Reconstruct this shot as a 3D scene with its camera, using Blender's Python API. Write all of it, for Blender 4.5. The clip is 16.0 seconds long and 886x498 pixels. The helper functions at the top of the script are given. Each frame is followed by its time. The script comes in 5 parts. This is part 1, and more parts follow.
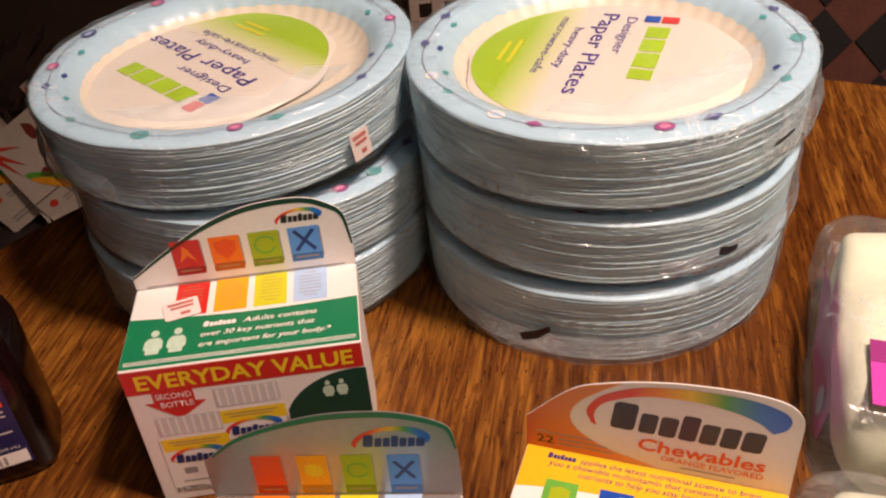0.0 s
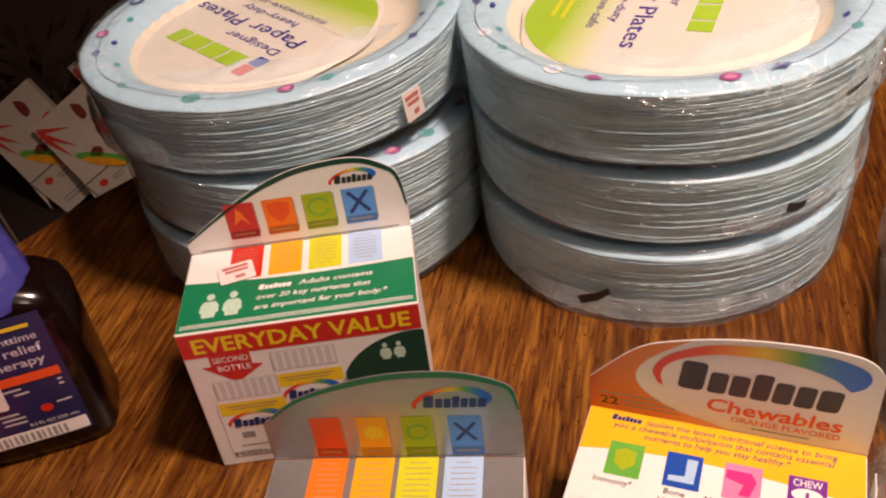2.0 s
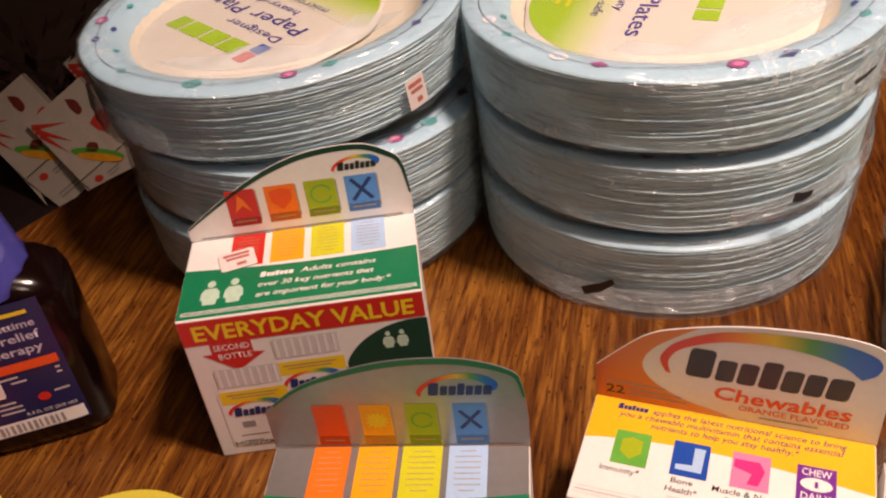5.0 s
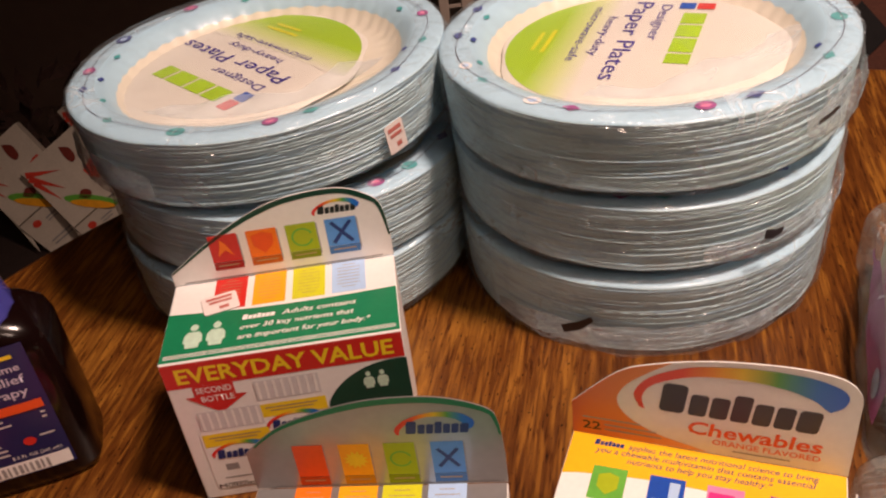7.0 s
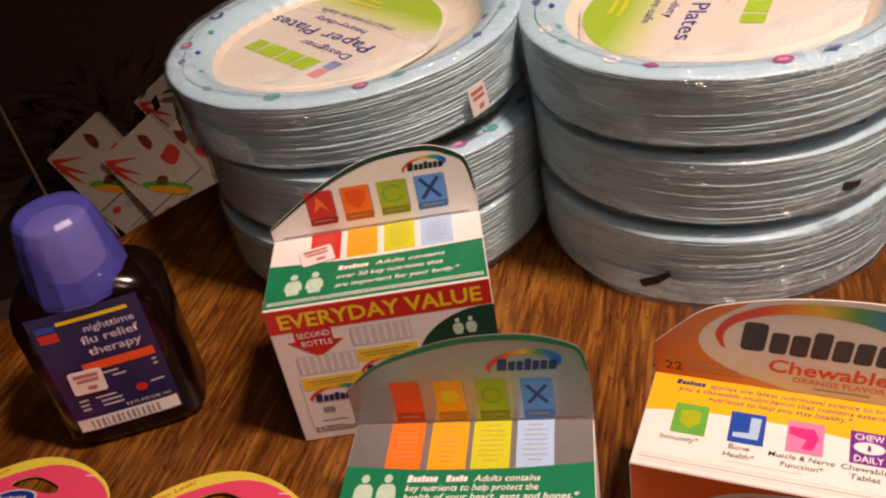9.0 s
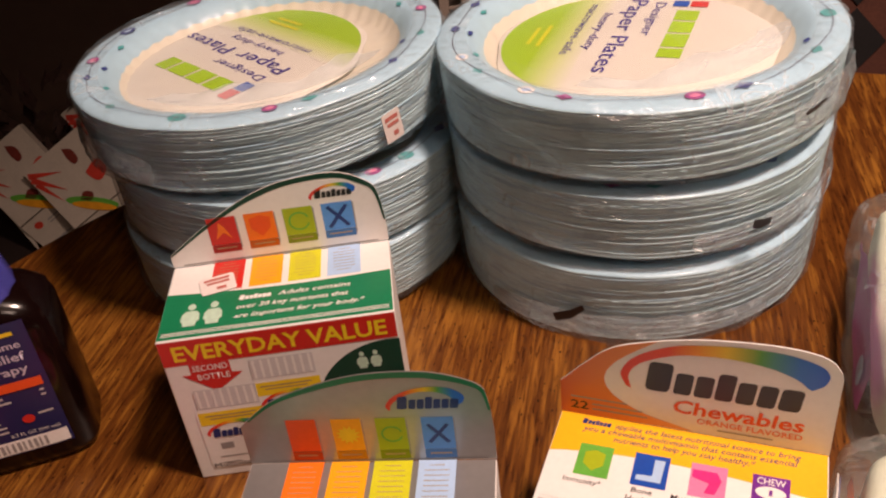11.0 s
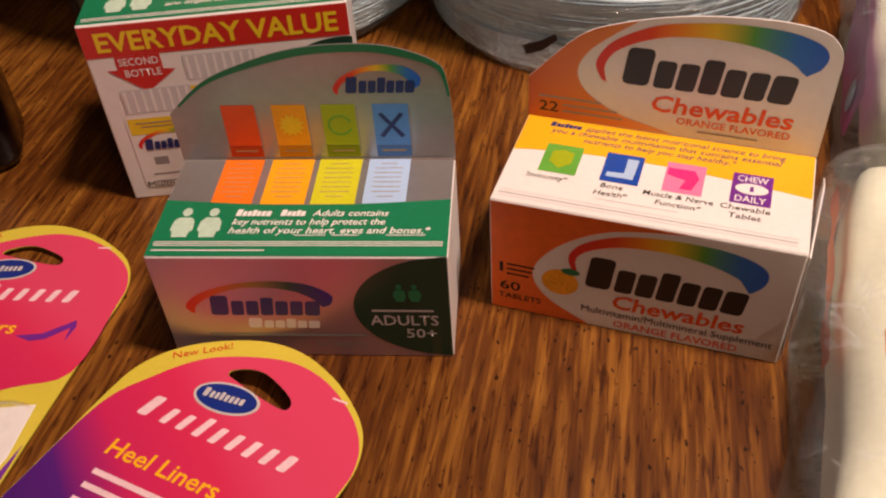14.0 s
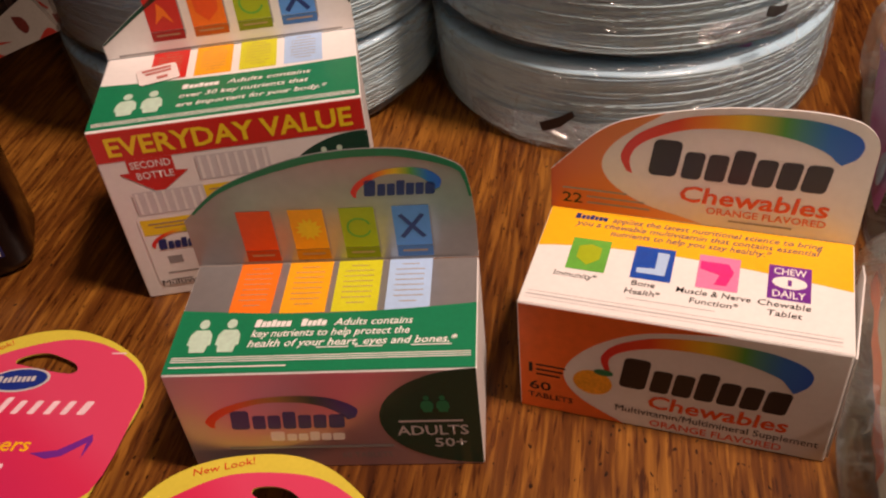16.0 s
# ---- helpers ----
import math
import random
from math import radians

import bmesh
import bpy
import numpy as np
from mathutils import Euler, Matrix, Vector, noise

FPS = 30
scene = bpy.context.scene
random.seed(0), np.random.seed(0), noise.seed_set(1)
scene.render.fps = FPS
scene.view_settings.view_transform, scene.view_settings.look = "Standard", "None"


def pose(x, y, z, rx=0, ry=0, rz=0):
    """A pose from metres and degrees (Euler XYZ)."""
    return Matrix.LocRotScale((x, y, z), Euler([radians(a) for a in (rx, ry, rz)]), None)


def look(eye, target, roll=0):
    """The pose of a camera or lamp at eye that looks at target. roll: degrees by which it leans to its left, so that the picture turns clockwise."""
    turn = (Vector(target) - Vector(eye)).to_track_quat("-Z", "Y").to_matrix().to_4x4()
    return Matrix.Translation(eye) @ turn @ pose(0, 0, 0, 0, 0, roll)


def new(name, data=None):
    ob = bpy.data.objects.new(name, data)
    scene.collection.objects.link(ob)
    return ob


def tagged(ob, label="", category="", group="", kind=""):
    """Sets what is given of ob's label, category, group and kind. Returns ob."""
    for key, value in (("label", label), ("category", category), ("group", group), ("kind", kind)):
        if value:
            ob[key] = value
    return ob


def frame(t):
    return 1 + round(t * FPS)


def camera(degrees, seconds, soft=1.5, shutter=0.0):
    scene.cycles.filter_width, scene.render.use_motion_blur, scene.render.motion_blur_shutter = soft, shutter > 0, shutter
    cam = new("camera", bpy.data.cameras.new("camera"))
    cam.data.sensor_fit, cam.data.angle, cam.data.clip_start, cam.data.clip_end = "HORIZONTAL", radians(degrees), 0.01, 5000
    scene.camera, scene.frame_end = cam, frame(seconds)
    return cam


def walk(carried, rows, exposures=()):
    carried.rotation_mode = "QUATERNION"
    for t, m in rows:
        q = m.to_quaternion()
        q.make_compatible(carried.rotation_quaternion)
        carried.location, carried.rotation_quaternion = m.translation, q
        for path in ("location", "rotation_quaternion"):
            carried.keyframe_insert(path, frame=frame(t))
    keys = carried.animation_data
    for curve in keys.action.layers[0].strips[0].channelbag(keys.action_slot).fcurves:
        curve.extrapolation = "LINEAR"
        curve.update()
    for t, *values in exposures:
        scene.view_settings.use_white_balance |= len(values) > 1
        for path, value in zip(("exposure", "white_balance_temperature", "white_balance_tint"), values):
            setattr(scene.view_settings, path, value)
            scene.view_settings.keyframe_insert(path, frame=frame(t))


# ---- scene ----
cam = camera(51.73, 16.0, soft=2.2)
# seconds, x, y, z, yaw, pitch, roll
ROWS = [
    (0, -0.0034, 0.0216, 0.3504, -2.51, -36.24, -4.91),
    (0.5, -0.0119, 0.0258, 0.3412, -0.07, -36.82, -7.17),
    (1, -0.0111, 0.0263, 0.3379, 0.64, -37.78, -7.75),
    (1.5, -0.0144, 0.0242, 0.3370, 0.97, -37.52, -7.49),
    (2, -0.0104, 0.0250, 0.3386, 1.04, -37.31, -7.75),
    (2.5, -0.0108, 0.0238, 0.3347, 1.00, -37.64, -7.92),
    (3, -0.0112, 0.0218, 0.3370, 0.80, -37.57, -7.76),
    (3.5, -0.0110, 0.0314, 0.3272, 0.01, -39.14, -6.08),
    (3.7, -0.0157, 0.0387, 0.3352, 0.52, -39.50, -6.94),
    (5.8, -0.0146, 0.0188, 0.3302, 0.50, -36.14, -7.15),
    (6, -0.0108, 0.0213, 0.3338, -0.27, -36.12, -6.31),
    (6.5, -0.0067, 0.0180, 0.3363, -0.31, -35.11, -7.40),
    (7, -0.0076, 0.0180, 0.3356, -0.14, -34.77, -7.58),
    (7.5, -0.0148, 0.0090, 0.3351, 1.39, -34.42, -8.43),
    (8, -0.0156, 0.0067, 0.3312, 2.30, -34.57, -9.09),
    (8.5, -0.0144, 0.0044, 0.3366, 2.44, -34.62, -9.64),
    (9, -0.0209, -0.0086, 0.3347, 4.58, -34.75, -10.68),
    (9.5, -0.0127, -0.0046, 0.3253, 4.14, -35.50, -9.88),
    (10, -0.0084, 0.0014, 0.3314, 1.56, -34.50, -8.26),
    (10.2, -0.0078, 0.0044, 0.3266, 0.95, -34.41, -8.03),
    (12.3, -0.0046, -0.0090, 0.3358, -0.71, -33.27, -5.78),
    (12.5, -0.0079, -0.0166, 0.3286, 0.85, -33.91, -5.85),
    (12.8, -0.0125, -0.0232, 0.3089, 1.44, -35.20, -5.02),
    (13, -0.0126, -0.0236, 0.2997, 1.28, -37.18, -4.76),
    (13.2, -0.0112, -0.0243, 0.2866, 0.31, -38.13, -4.09),
    (13.5, -0.0114, -0.0215, 0.2815, -0.40, -39.71, -4.19),
    (13.8, -0.0082, -0.0132, 0.2634, -0.41, -40.77, -4.49),
    (14, -0.0092, -0.0075, 0.2548, -1.87, -42.77, -3.97),
    (14.2, -0.0017, 0.0049, 0.2609, -1.71, -45.00, -4.16),
    (14.5, -0.0044, 0.0094, 0.2639, -2.26, -41.96, -4.69),
    (15, -0.0034, 0.0102, 0.2596, -2.79, -41.50, -5.15),
    (15.5, -0.0059, 0.0143, 0.2597, -2.48, -41.08, -5.76),
    (16, -0.0115, 0.0167, 0.2652, -1.30, -40.50, -6.35),
]
walk(cam, [(t, pose(x, y, z, 0, 0, yaw) @ pose(0, 0, 0, 90 + pitch) @ pose(0, 0, 0, 0, 0, roll)) for t, x, y, z, yaw, pitch, roll in ROWS],
     exposures=[(0, 0.12), (3.7, 0.08), (6, 0.04), (10, 0.0), (12.5, 0.0), (14, -0.08), (16, -0.12)])

# ---------------------------------------------------------------- light
world = bpy.data.worlds.new("room_air")
scene.world = world
world.use_nodes = True
world.node_tree.nodes["Background"].inputs[0].default_value = (1.0, 0.83, 0.66, 1)
world.node_tree.nodes["Background"].inputs[1].default_value = 0.016


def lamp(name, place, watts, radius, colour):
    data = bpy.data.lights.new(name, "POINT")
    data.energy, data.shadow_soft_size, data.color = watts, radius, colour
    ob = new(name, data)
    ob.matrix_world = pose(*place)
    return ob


key = bpy.data.lights.new("hanging_lamp_light", "SPOT")
key.energy, key.shadow_soft_size, key.color, key.spot_size, key.spot_blend = 108.0, 0.09, (1.0, 0.705, 0.58), radians(76), 1.0
key_lamp = new("hanging_lamp_light", key)
key_lamp.matrix_world = look((0.46, 0.06, 1.30), (0.19, 0.50, 0.0))
# Added fill without a known source; lifts the carton fronts and the background.
lamp("added_fill_light", (0.55, -0.90, 1.35), 12.0, 0.12, (1.0, 0.72, 0.59))

# ---------------------------------------------------------------- materials


def material(name, colour, rough=0.6, metal=0.0, spread=0.10, scale=60.0, bump=0.0, bump_scale=300.0, spec=0.5, coat=0.0):
    """A surface with large stains and fine grain in its colour, and fine relief."""
    m = bpy.data.materials.new(name)
    m.use_nodes = True
    n, l = m.node_tree.nodes, m.node_tree.links
    b = n["Principled BSDF"]
    co = n.new("ShaderNodeTexCoord")
    big = n.new("ShaderNodeTexNoise")
    big.inputs["Scale"].default_value, big.inputs["Detail"].default_value = scale, 3
    fine = n.new("ShaderNodeTexNoise")
    fine.inputs["Scale"].default_value, fine.inputs["Detail"].default_value = scale * 9, 2
    l.new(co.outputs["Object"], big.inputs["Vector"])
    l.new(co.outputs["Object"], fine.inputs["Vector"])
    add = n.new("ShaderNodeMath")
    l.new(big.outputs["Fac"], add.inputs[0])
    l.new(fine.outputs["Fac"], add.inputs[1])
    ramp = n.new("ShaderNodeMapRange")
    ramp.inputs["From Min"].default_value, ramp.inputs["From Max"].default_value = 0.7, 1.3
    ramp.inputs["To Min"].default_value, ramp.inputs["To Max"].default_value = 1 - spread, 1 + spread
    l.new(add.outputs[0], ramp.inputs["Value"])
    mul = n.new("ShaderNodeVectorMath")
    mul.operation = "SCALE"
    mul.inputs[0].default_value = colour
    l.new(ramp.outputs[0], mul.inputs["Scale"])
    l.new(mul.outputs[0], b.inputs["Base Color"])
    b.inputs["Roughness"].default_value, b.inputs["Metallic"].default_value = rough, metal
    b.inputs["Specular IOR Level"].default_value = spec
    b.inputs["Coat Weight"].default_value = coat
    b.inputs["Coat Roughness"].default_value = 0.12
    if bump:
        t = n.new("ShaderNodeTexNoise")
        t.inputs["Scale"].default_value, t.inputs["Detail"].default_value = bump_scale, 3
        l.new(co.outputs["Object"], t.inputs["Vector"])
        k = n.new("ShaderNodeBump")
        k.inputs["Strength"].default_value, k.inputs["Distance"].default_value = bump, 0.001
        l.new(t.outputs["Fac"], k.inputs["Height"])
        l.new(k.outputs[0], b.inputs["Normal"])
    return m


def gradient(name, stops, axis="X", rough=0.35, metal=0.0):
    """A printed run of colours along one axis of the print's own box."""
    m = bpy.data.materials.new(name)
    m.use_nodes = True
    n, l = m.node_tree.nodes, m.node_tree.links
    b = n["Principled BSDF"]
    co, sep, ramp = n.new("ShaderNodeTexCoord"), n.new("ShaderNodeSeparateXYZ"), n.new("ShaderNodeValToRGB")
    l.new(co.outputs["Generated"], sep.inputs[0])
    if axis == "XY":
        mix = n.new("ShaderNodeMath")
        mix.operation = "MULTIPLY_ADD"
        mix.inputs[1].default_value = 0.45
        l.new(sep.outputs["X"], mix.inputs[0])
        l.new(sep.outputs["Y"], mix.inputs[2])
        l.new(mix.outputs[0], ramp.inputs[0])
    else:
        l.new(sep.outputs[axis], ramp.inputs[0])
    e = ramp.color_ramp.elements
    while len(e) < len(stops):
        e.new(0.5)
    for k, (p, c) in zip(e, stops):
        k.position, k.color = p, (*c, 1)
    l.new(ramp.outputs[0], b.inputs["Base Color"])
    b.inputs["Roughness"].default_value, b.inputs["Metallic"].default_value = rough, metal
    return m


def film(name, haze, gloss, rough, wrinkle, scale, tint=(1, 1, 1), creased=0.55):
    """Clear packing film: see-through, with a crinkled gloss and a little haze."""
    m = bpy.data.materials.new(name)
    m.use_nodes = True
    n, l = m.node_tree.nodes, m.node_tree.links
    n.remove(n["Principled BSDF"])
    out = n["Material Output"]
    co, t, k = n.new("ShaderNodeTexCoord"), n.new("ShaderNodeTexNoise"), n.new("ShaderNodeBump")
    t.inputs["Scale"].default_value, t.inputs["Detail"].default_value, t.inputs["Distortion"].default_value = scale, 5, 1.2
    ridge = n.new("ShaderNodeMath")
    ridge.operation = "ABSOLUTE"
    sub = n.new("ShaderNodeMath")
    sub.operation = "SUBTRACT"
    sub.inputs[1].default_value = 0.5
    info, shift, mp = n.new("ShaderNodeObjectInfo"), n.new("ShaderNodeVectorMath"), n.new("ShaderNodeMapping")
    mp.inputs["Scale"].default_value = (1.0, 1.0, 1.7)
    l.new(co.outputs["Object"], mp.inputs["Vector"])
    l.new(mp.outputs[0], shift.inputs[0])
    l.new(info.outputs["Random"], shift.inputs[1])
    l.new(shift.outputs[0], t.inputs["Vector"])
    l.new(t.outputs["Fac"], sub.inputs[0])
    l.new(sub.outputs[0], ridge.inputs[0])
    k.inputs["Strength"].default_value, k.inputs["Distance"].default_value = wrinkle, 0.016
    l.new(ridge.outputs[0], k.inputs["Height"])
    clear, dull, shine = n.new("ShaderNodeBsdfTransparent"), n.new("ShaderNodeBsdfDiffuse"), n.new("ShaderNodeBsdfGlossy")
    clear.inputs[0].default_value = (*tint, 1)
    dull.inputs[0].default_value = (0.66, 0.77, 0.84, 1)
    shine.inputs["Roughness"].default_value = rough
    l.new(k.outputs[0], shine.inputs["Normal"])
    a, b = n.new("ShaderNodeMixShader"), n.new("ShaderNodeMixShader")
    near, crease, patch, spot, both = n.new("ShaderNodeMapRange"), n.new("ShaderNodeMath"), n.new("ShaderNodeTexNoise"), n.new("ShaderNodeMapRange"), n.new("ShaderNodeMath")
    near.inputs["From Min"].default_value, near.inputs["From Max"].default_value = 0.0, 0.022
    near.inputs["To Min"].default_value, near.inputs["To Max"].default_value = 1.0, 0.0
    l.new(ridge.outputs[0], near.inputs["Value"])
    patch.inputs["Scale"].default_value = scale * 0.8
    l.new(shift.outputs[0], patch.inputs["Vector"])
    spot.inputs["From Min"].default_value, spot.inputs["From Max"].default_value = 0.46, 0.66
    l.new(patch.outputs["Fac"], spot.inputs["Value"])
    crease.operation, both.operation = "MULTIPLY", "MULTIPLY_ADD"
    l.new(near.outputs[0], crease.inputs[0])
    l.new(spot.outputs[0], crease.inputs[1])
    l.new(crease.outputs[0], both.inputs[0])
    both.inputs[1].default_value, both.inputs[2].default_value = creased, haze
    l.new(both.outputs[0], a.inputs[0])
    l.new(clear.outputs[0], a.inputs[1])
    l.new(dull.outputs[0], a.inputs[2])
    w = n.new("ShaderNodeLayerWeight")
    w.inputs[0].default_value = 0.25
    l.new(k.outputs[0], w.inputs["Normal"])
    s = n.new("ShaderNodeMath")
    s.operation = "MULTIPLY_ADD"
    s.inputs[1].default_value, s.inputs[2].default_value = gloss, gloss * 0.16
    l.new(w.outputs["Fresnel"], s.inputs[0])
    l.new(s.outputs[0], b.inputs[0])
    l.new(a.outputs[0], b.inputs[1])
    l.new(shine.outputs[0], b.inputs[2])
    l.new(b.outputs[0], out.inputs[0])
    return m


def wood(name, dark, middle, light, rough, turn=0.0, gold=0.0):
    """Oak veneer: fine streaks along the grain, broad bands of tone, and short dark pores."""
    m = bpy.data.materials.new(name)
    m.use_nodes = True
    n, l = m.node_tree.nodes, m.node_tree.links
    b = n["Principled BSDF"]
    co, rot = n.new("ShaderNodeTexCoord"), n.new("ShaderNodeMapping")
    rot.inputs["Rotation"].default_value = (0, 0, radians(turn))
    l.new(co.outputs["Object"], rot.inputs["Vector"])

    def streaks(across, along, detail, bend):
        q, t = n.new("ShaderNodeMapping"), n.new("ShaderNodeTexNoise")
        q.inputs["Scale"].default_value = (across, along, across)
        l.new(rot.outputs[0], q.inputs["Vector"])
        t.inputs["Scale"].default_value, t.inputs["Detail"].default_value, t.inputs["Distortion"].default_value = 1.0, detail, bend
        l.new(q.outputs[0], t.inputs["Vector"])
        return t.outputs["Fac"]

    fine, mid, broad, pore, pit = streaks(380, 24, 4, 0.6), streaks(80, 6, 4, 1.2), streaks(9, 2.2, 3, 0.9), streaks(620, 62, 2, 0.4), streaks(520, 260, 1, 0.0)
    total = None
    for s, w in ((fine, 0.46), (mid, 0.30), (broad, 0.24)):
        k = n.new("ShaderNodeMath")
        k.operation = "MULTIPLY_ADD"
        k.inputs[1].default_value, k.inputs[2].default_value = w, gold
        l.new(s, k.inputs[0])
        if total:
            l.new(total, k.inputs[2])
        total = k.outputs[0]
    ramp = n.new("ShaderNodeValToRGB")
    e = ramp.color_ramp.elements
    e.new(0.5)
    for q, (p, col) in zip(e, ((0.355, dark), (0.49, middle), (0.62, light))):
        q.position, q.color = p, (*col, 1)
    l.new(total, ramp.inputs[0])
    pores = n.new("ShaderNodeValToRGB")
    pores.color_ramp.elements[0].position, pores.color_ramp.elements[0].color = 0.335, (0.44, 0.34, 0.27, 1)
    pores.color_ramp.elements[1].position, pores.color_ramp.elements[1].color = 0.43, (1, 1, 1, 1)
    l.new(pore, pores.inputs[0])
    mul = n.new("ShaderNodeMix")
    mul.data_type, mul.blend_type = "RGBA", "MULTIPLY"
    mul.inputs["Factor"].default_value = 1.0
    l.new(ramp.outputs[0], mul.inputs["A"])
    l.new(pores.outputs[0], mul.inputs["B"])
    pits = n.new("ShaderNodeValToRGB")
    pits.color_ramp.elements[0].position, pits.color_ramp.elements[0].color = 0.275, (0.16, 0.12, 0.10, 1)
    pits.color_ramp.elements[1].position, pits.color_ramp.elements[1].color = 0.32, (1, 1, 1, 1)
    l.new(pit, pits.inputs[0])
    mark = n.new("ShaderNodeMix")
    mark.data_type, mark.blend_type = "RGBA", "MULTIPLY"
    mark.inputs["Factor"].default_value = 1.0
    l.new(mul.outputs["Result"], mark.inputs["A"])
    l.new(pits.outputs[0], mark.inputs["B"])
    l.new(mark.outputs["Result"], b.inputs["Base Color"])
    k = n.new("ShaderNodeBump")
    k.inputs["Strength"].default_value, k.inputs["Distance"].default_value = 0.25, 0.0006
    l.new(fine, k.inputs["Height"])
    l.new(k.outputs[0], b.inputs["Normal"])
    rr = n.new("ShaderNodeMapRange")
    rr.inputs["To Min"].default_value, rr.inputs["To Max"].default_value = rough - 0.08, rough + 0.12
    l.new(broad, rr.inputs["Value"])
    l.new(rr.outputs[0], b.inputs["Roughness"])
    b.inputs["Specular IOR Level"].default_value = 0.38
    return m


OAK = wood("oak_veneer", (0.046, 0.0125, 0.0025), (0.116, 0.038, 0.0060), (0.29, 0.122, 0.018), 0.34, turn=15)
DARKWOOD = wood("dark_stained_wood", (0.015, 0.008, 0.005), (0.03, 0.015, 0.009), (0.05, 0.024, 0.012), 0.45)
CARD = material("white_card", (0.80, 0.79, 0.77), 0.45, spread=0.03, scale=40, bump=0.05, bump_scale=500)
SILVERCARD = material("silver_card", (0.42, 0.41, 0.41), 0.32, metal=0.65, spread=0.05, scale=30)
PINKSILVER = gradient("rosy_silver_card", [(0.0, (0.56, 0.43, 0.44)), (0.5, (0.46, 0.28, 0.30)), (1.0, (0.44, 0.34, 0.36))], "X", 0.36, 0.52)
GREEN = material("green_print", (0.010, 0.20, 0.085), 0.35, spread=0.06)
DARKGREEN = material("dark_green_print", (0.008, 0.05, 0.03), 0.3, spread=0.08)
RED = material("red_print", (0.58, 0.025, 0.018), 0.35, spread=0.05)
YELLOW = material("yellow_print", (0.85, 0.62, 0.02), 0.4, spread=0.04)
GOLDTOP = material("golden_yellow_print", (0.90, 0.47, 0.01), 0.4, spread=0.04)
ORANGE = material("orange_print", (0.85, 0.19, 0.012), 0.4, spread=0.05)
DEEPORANGE = material("deep_orange_print", (0.80, 0.15, 0.022), 0.4, spread=0.10, scale=25)
REDORANGE = material("red_orange_print", (0.78, 0.09, 0.012), 0.4, spread=0.05)
AMBER = material("amber_print", (0.88, 0.40, 0.01), 0.4, spread=0.05)
LIME = material("lime_print", (0.36, 0.46, 0.012), 0.4, spread=0.05)
LIMELIGHT = material("pale_lime_print", (0.62, 0.62, 0.02), 0.4, spread=0.05)
SKY = material("sky_blue_print", (0.10, 0.30, 0.72), 0.4, spread=0.05)
SKYLIGHT = material("pale_blue_print", (0.42, 0.60, 0.86), 0.4, spread=0.05)
INKBLUE = material("ink_blue_print", (0.012, 0.03, 0.16), 0.4)
ROYAL = material("royal_blue_print", (0.01, 0.07, 0.42), 0.35, spread=0.06)
BLACK = material("black_print", (0.012, 0.012, 0.014), 0.4)
GREY = material("grey_print", (0.30, 0.29, 0.29), 0.45)
PALEGREY = material("pale_grey_print", (0.55, 0.54, 0.54), 0.4, spread=0.08, scale=200)
WHITE = material("white_print", (0.82, 0.81, 0.79), 0.45, spread=0.03)
MINT = material("pale_green_print", (0.50, 0.68, 0.55), 0.4)
PINKICON = material("pink_print", (0.80, 0.22, 0.42), 0.4, spread=0.05)
HOTPINK = material("hot_pink_print", (0.80, 0.03, 0.22), 0.35)
ORCHID = material("orchid_pink_print", (0.66, 0.07, 0.48), 0.4, spread=0.04)
PURPLE = material("purple_print", (0.16, 0.02, 0.28), 0.4)
LEAF = material("leaf_green_print", (0.13, 0.42, 0.05), 0.4, spread=0.1)
FRUIT = material("orange_fruit_print", (0.85, 0.38, 0.02), 0.4, spread=0.2, scale=120)
RAINBOW = gradient("rainbow_print", [(0.0, (0.70, 0.025, 0.03)), (0.24, (0.76, 0.07, 0.02)), (0.38, (0.84, 0.30, 0.02)), (0.52, (0.80, 0.58, 0.03)), (0.68, (0.08, 0.34, 0.05)), (0.86, (0.015, 0.17, 0.58)), (1.0, (0.012, 0.12, 0.62))])
RAINBOWDIM = gradient("rainbow_foil_print", [(0.0, (0.62, 0.03, 0.02)), (0.25, (0.55, 0.16, 0.03)), (0.48, (0.35, 0.24, 0.03)), (0.72, (0.03, 0.10, 0.05)), (1.0, (0.01, 0.02, 0.28))], rough=0.3, metal=0.3)
ORANGEFADE = gradient("orange_fade_print", [(0.0, (0.62, 0.13, 0.03)), (0.55, (0.75, 0.24, 0.06)), (1.0, (0.80, 0.42, 0.20))], "X", 0.4)
STICKER = material("price_sticker_paper", (0.78, 0.72, 0.70), 0.6, spread=0.04)
STICKERINK = material("sticker_ink", (0.50, 0.16, 0.14), 0.6)

PLATEBLUE = material("light_blue_plate_paper", (0.40, 0.60, 0.73), 0.35, spread=0.05, scale=30, bump=0.08, bump_scale=250, coat=0.15)
PLATEWHITE = material("plate_paper_edge", (0.55, 0.75, 0.81), 0.7, spread=0.14, scale=90)
PLATEWELL = material("white_plate_well", (0.68, 0.65, 0.55), 0.4, spread=0.03, scale=25)
LABELPAPER = material("label_paper", (0.68, 0.66, 0.60), 0.4, spread=0.03, scale=25)
LABELGREEN = gradient("green_fade_label_print", [(0.0, (0.30, 0.50, 0.008)), (0.45, (0.33, 0.52, 0.02)), (0.72, (0.54, 0.61, 0.25)), (1.0, (0.68, 0.66, 0.60))], "Y", 0.4)
LABELLIME = material("yellow_green_letter_print", (0.36, 0.58, 0.02), 0.4)
VIOLETINK = material("violet_ink", (0.055, 0.035, 0.27), 0.45)
TEAL = material("teal_print", (0.06, 0.33, 0.34), 0.4, spread=0.1)
NAVY = material("navy_print", (0.03, 0.05, 0.25), 0.4, spread=0.1)
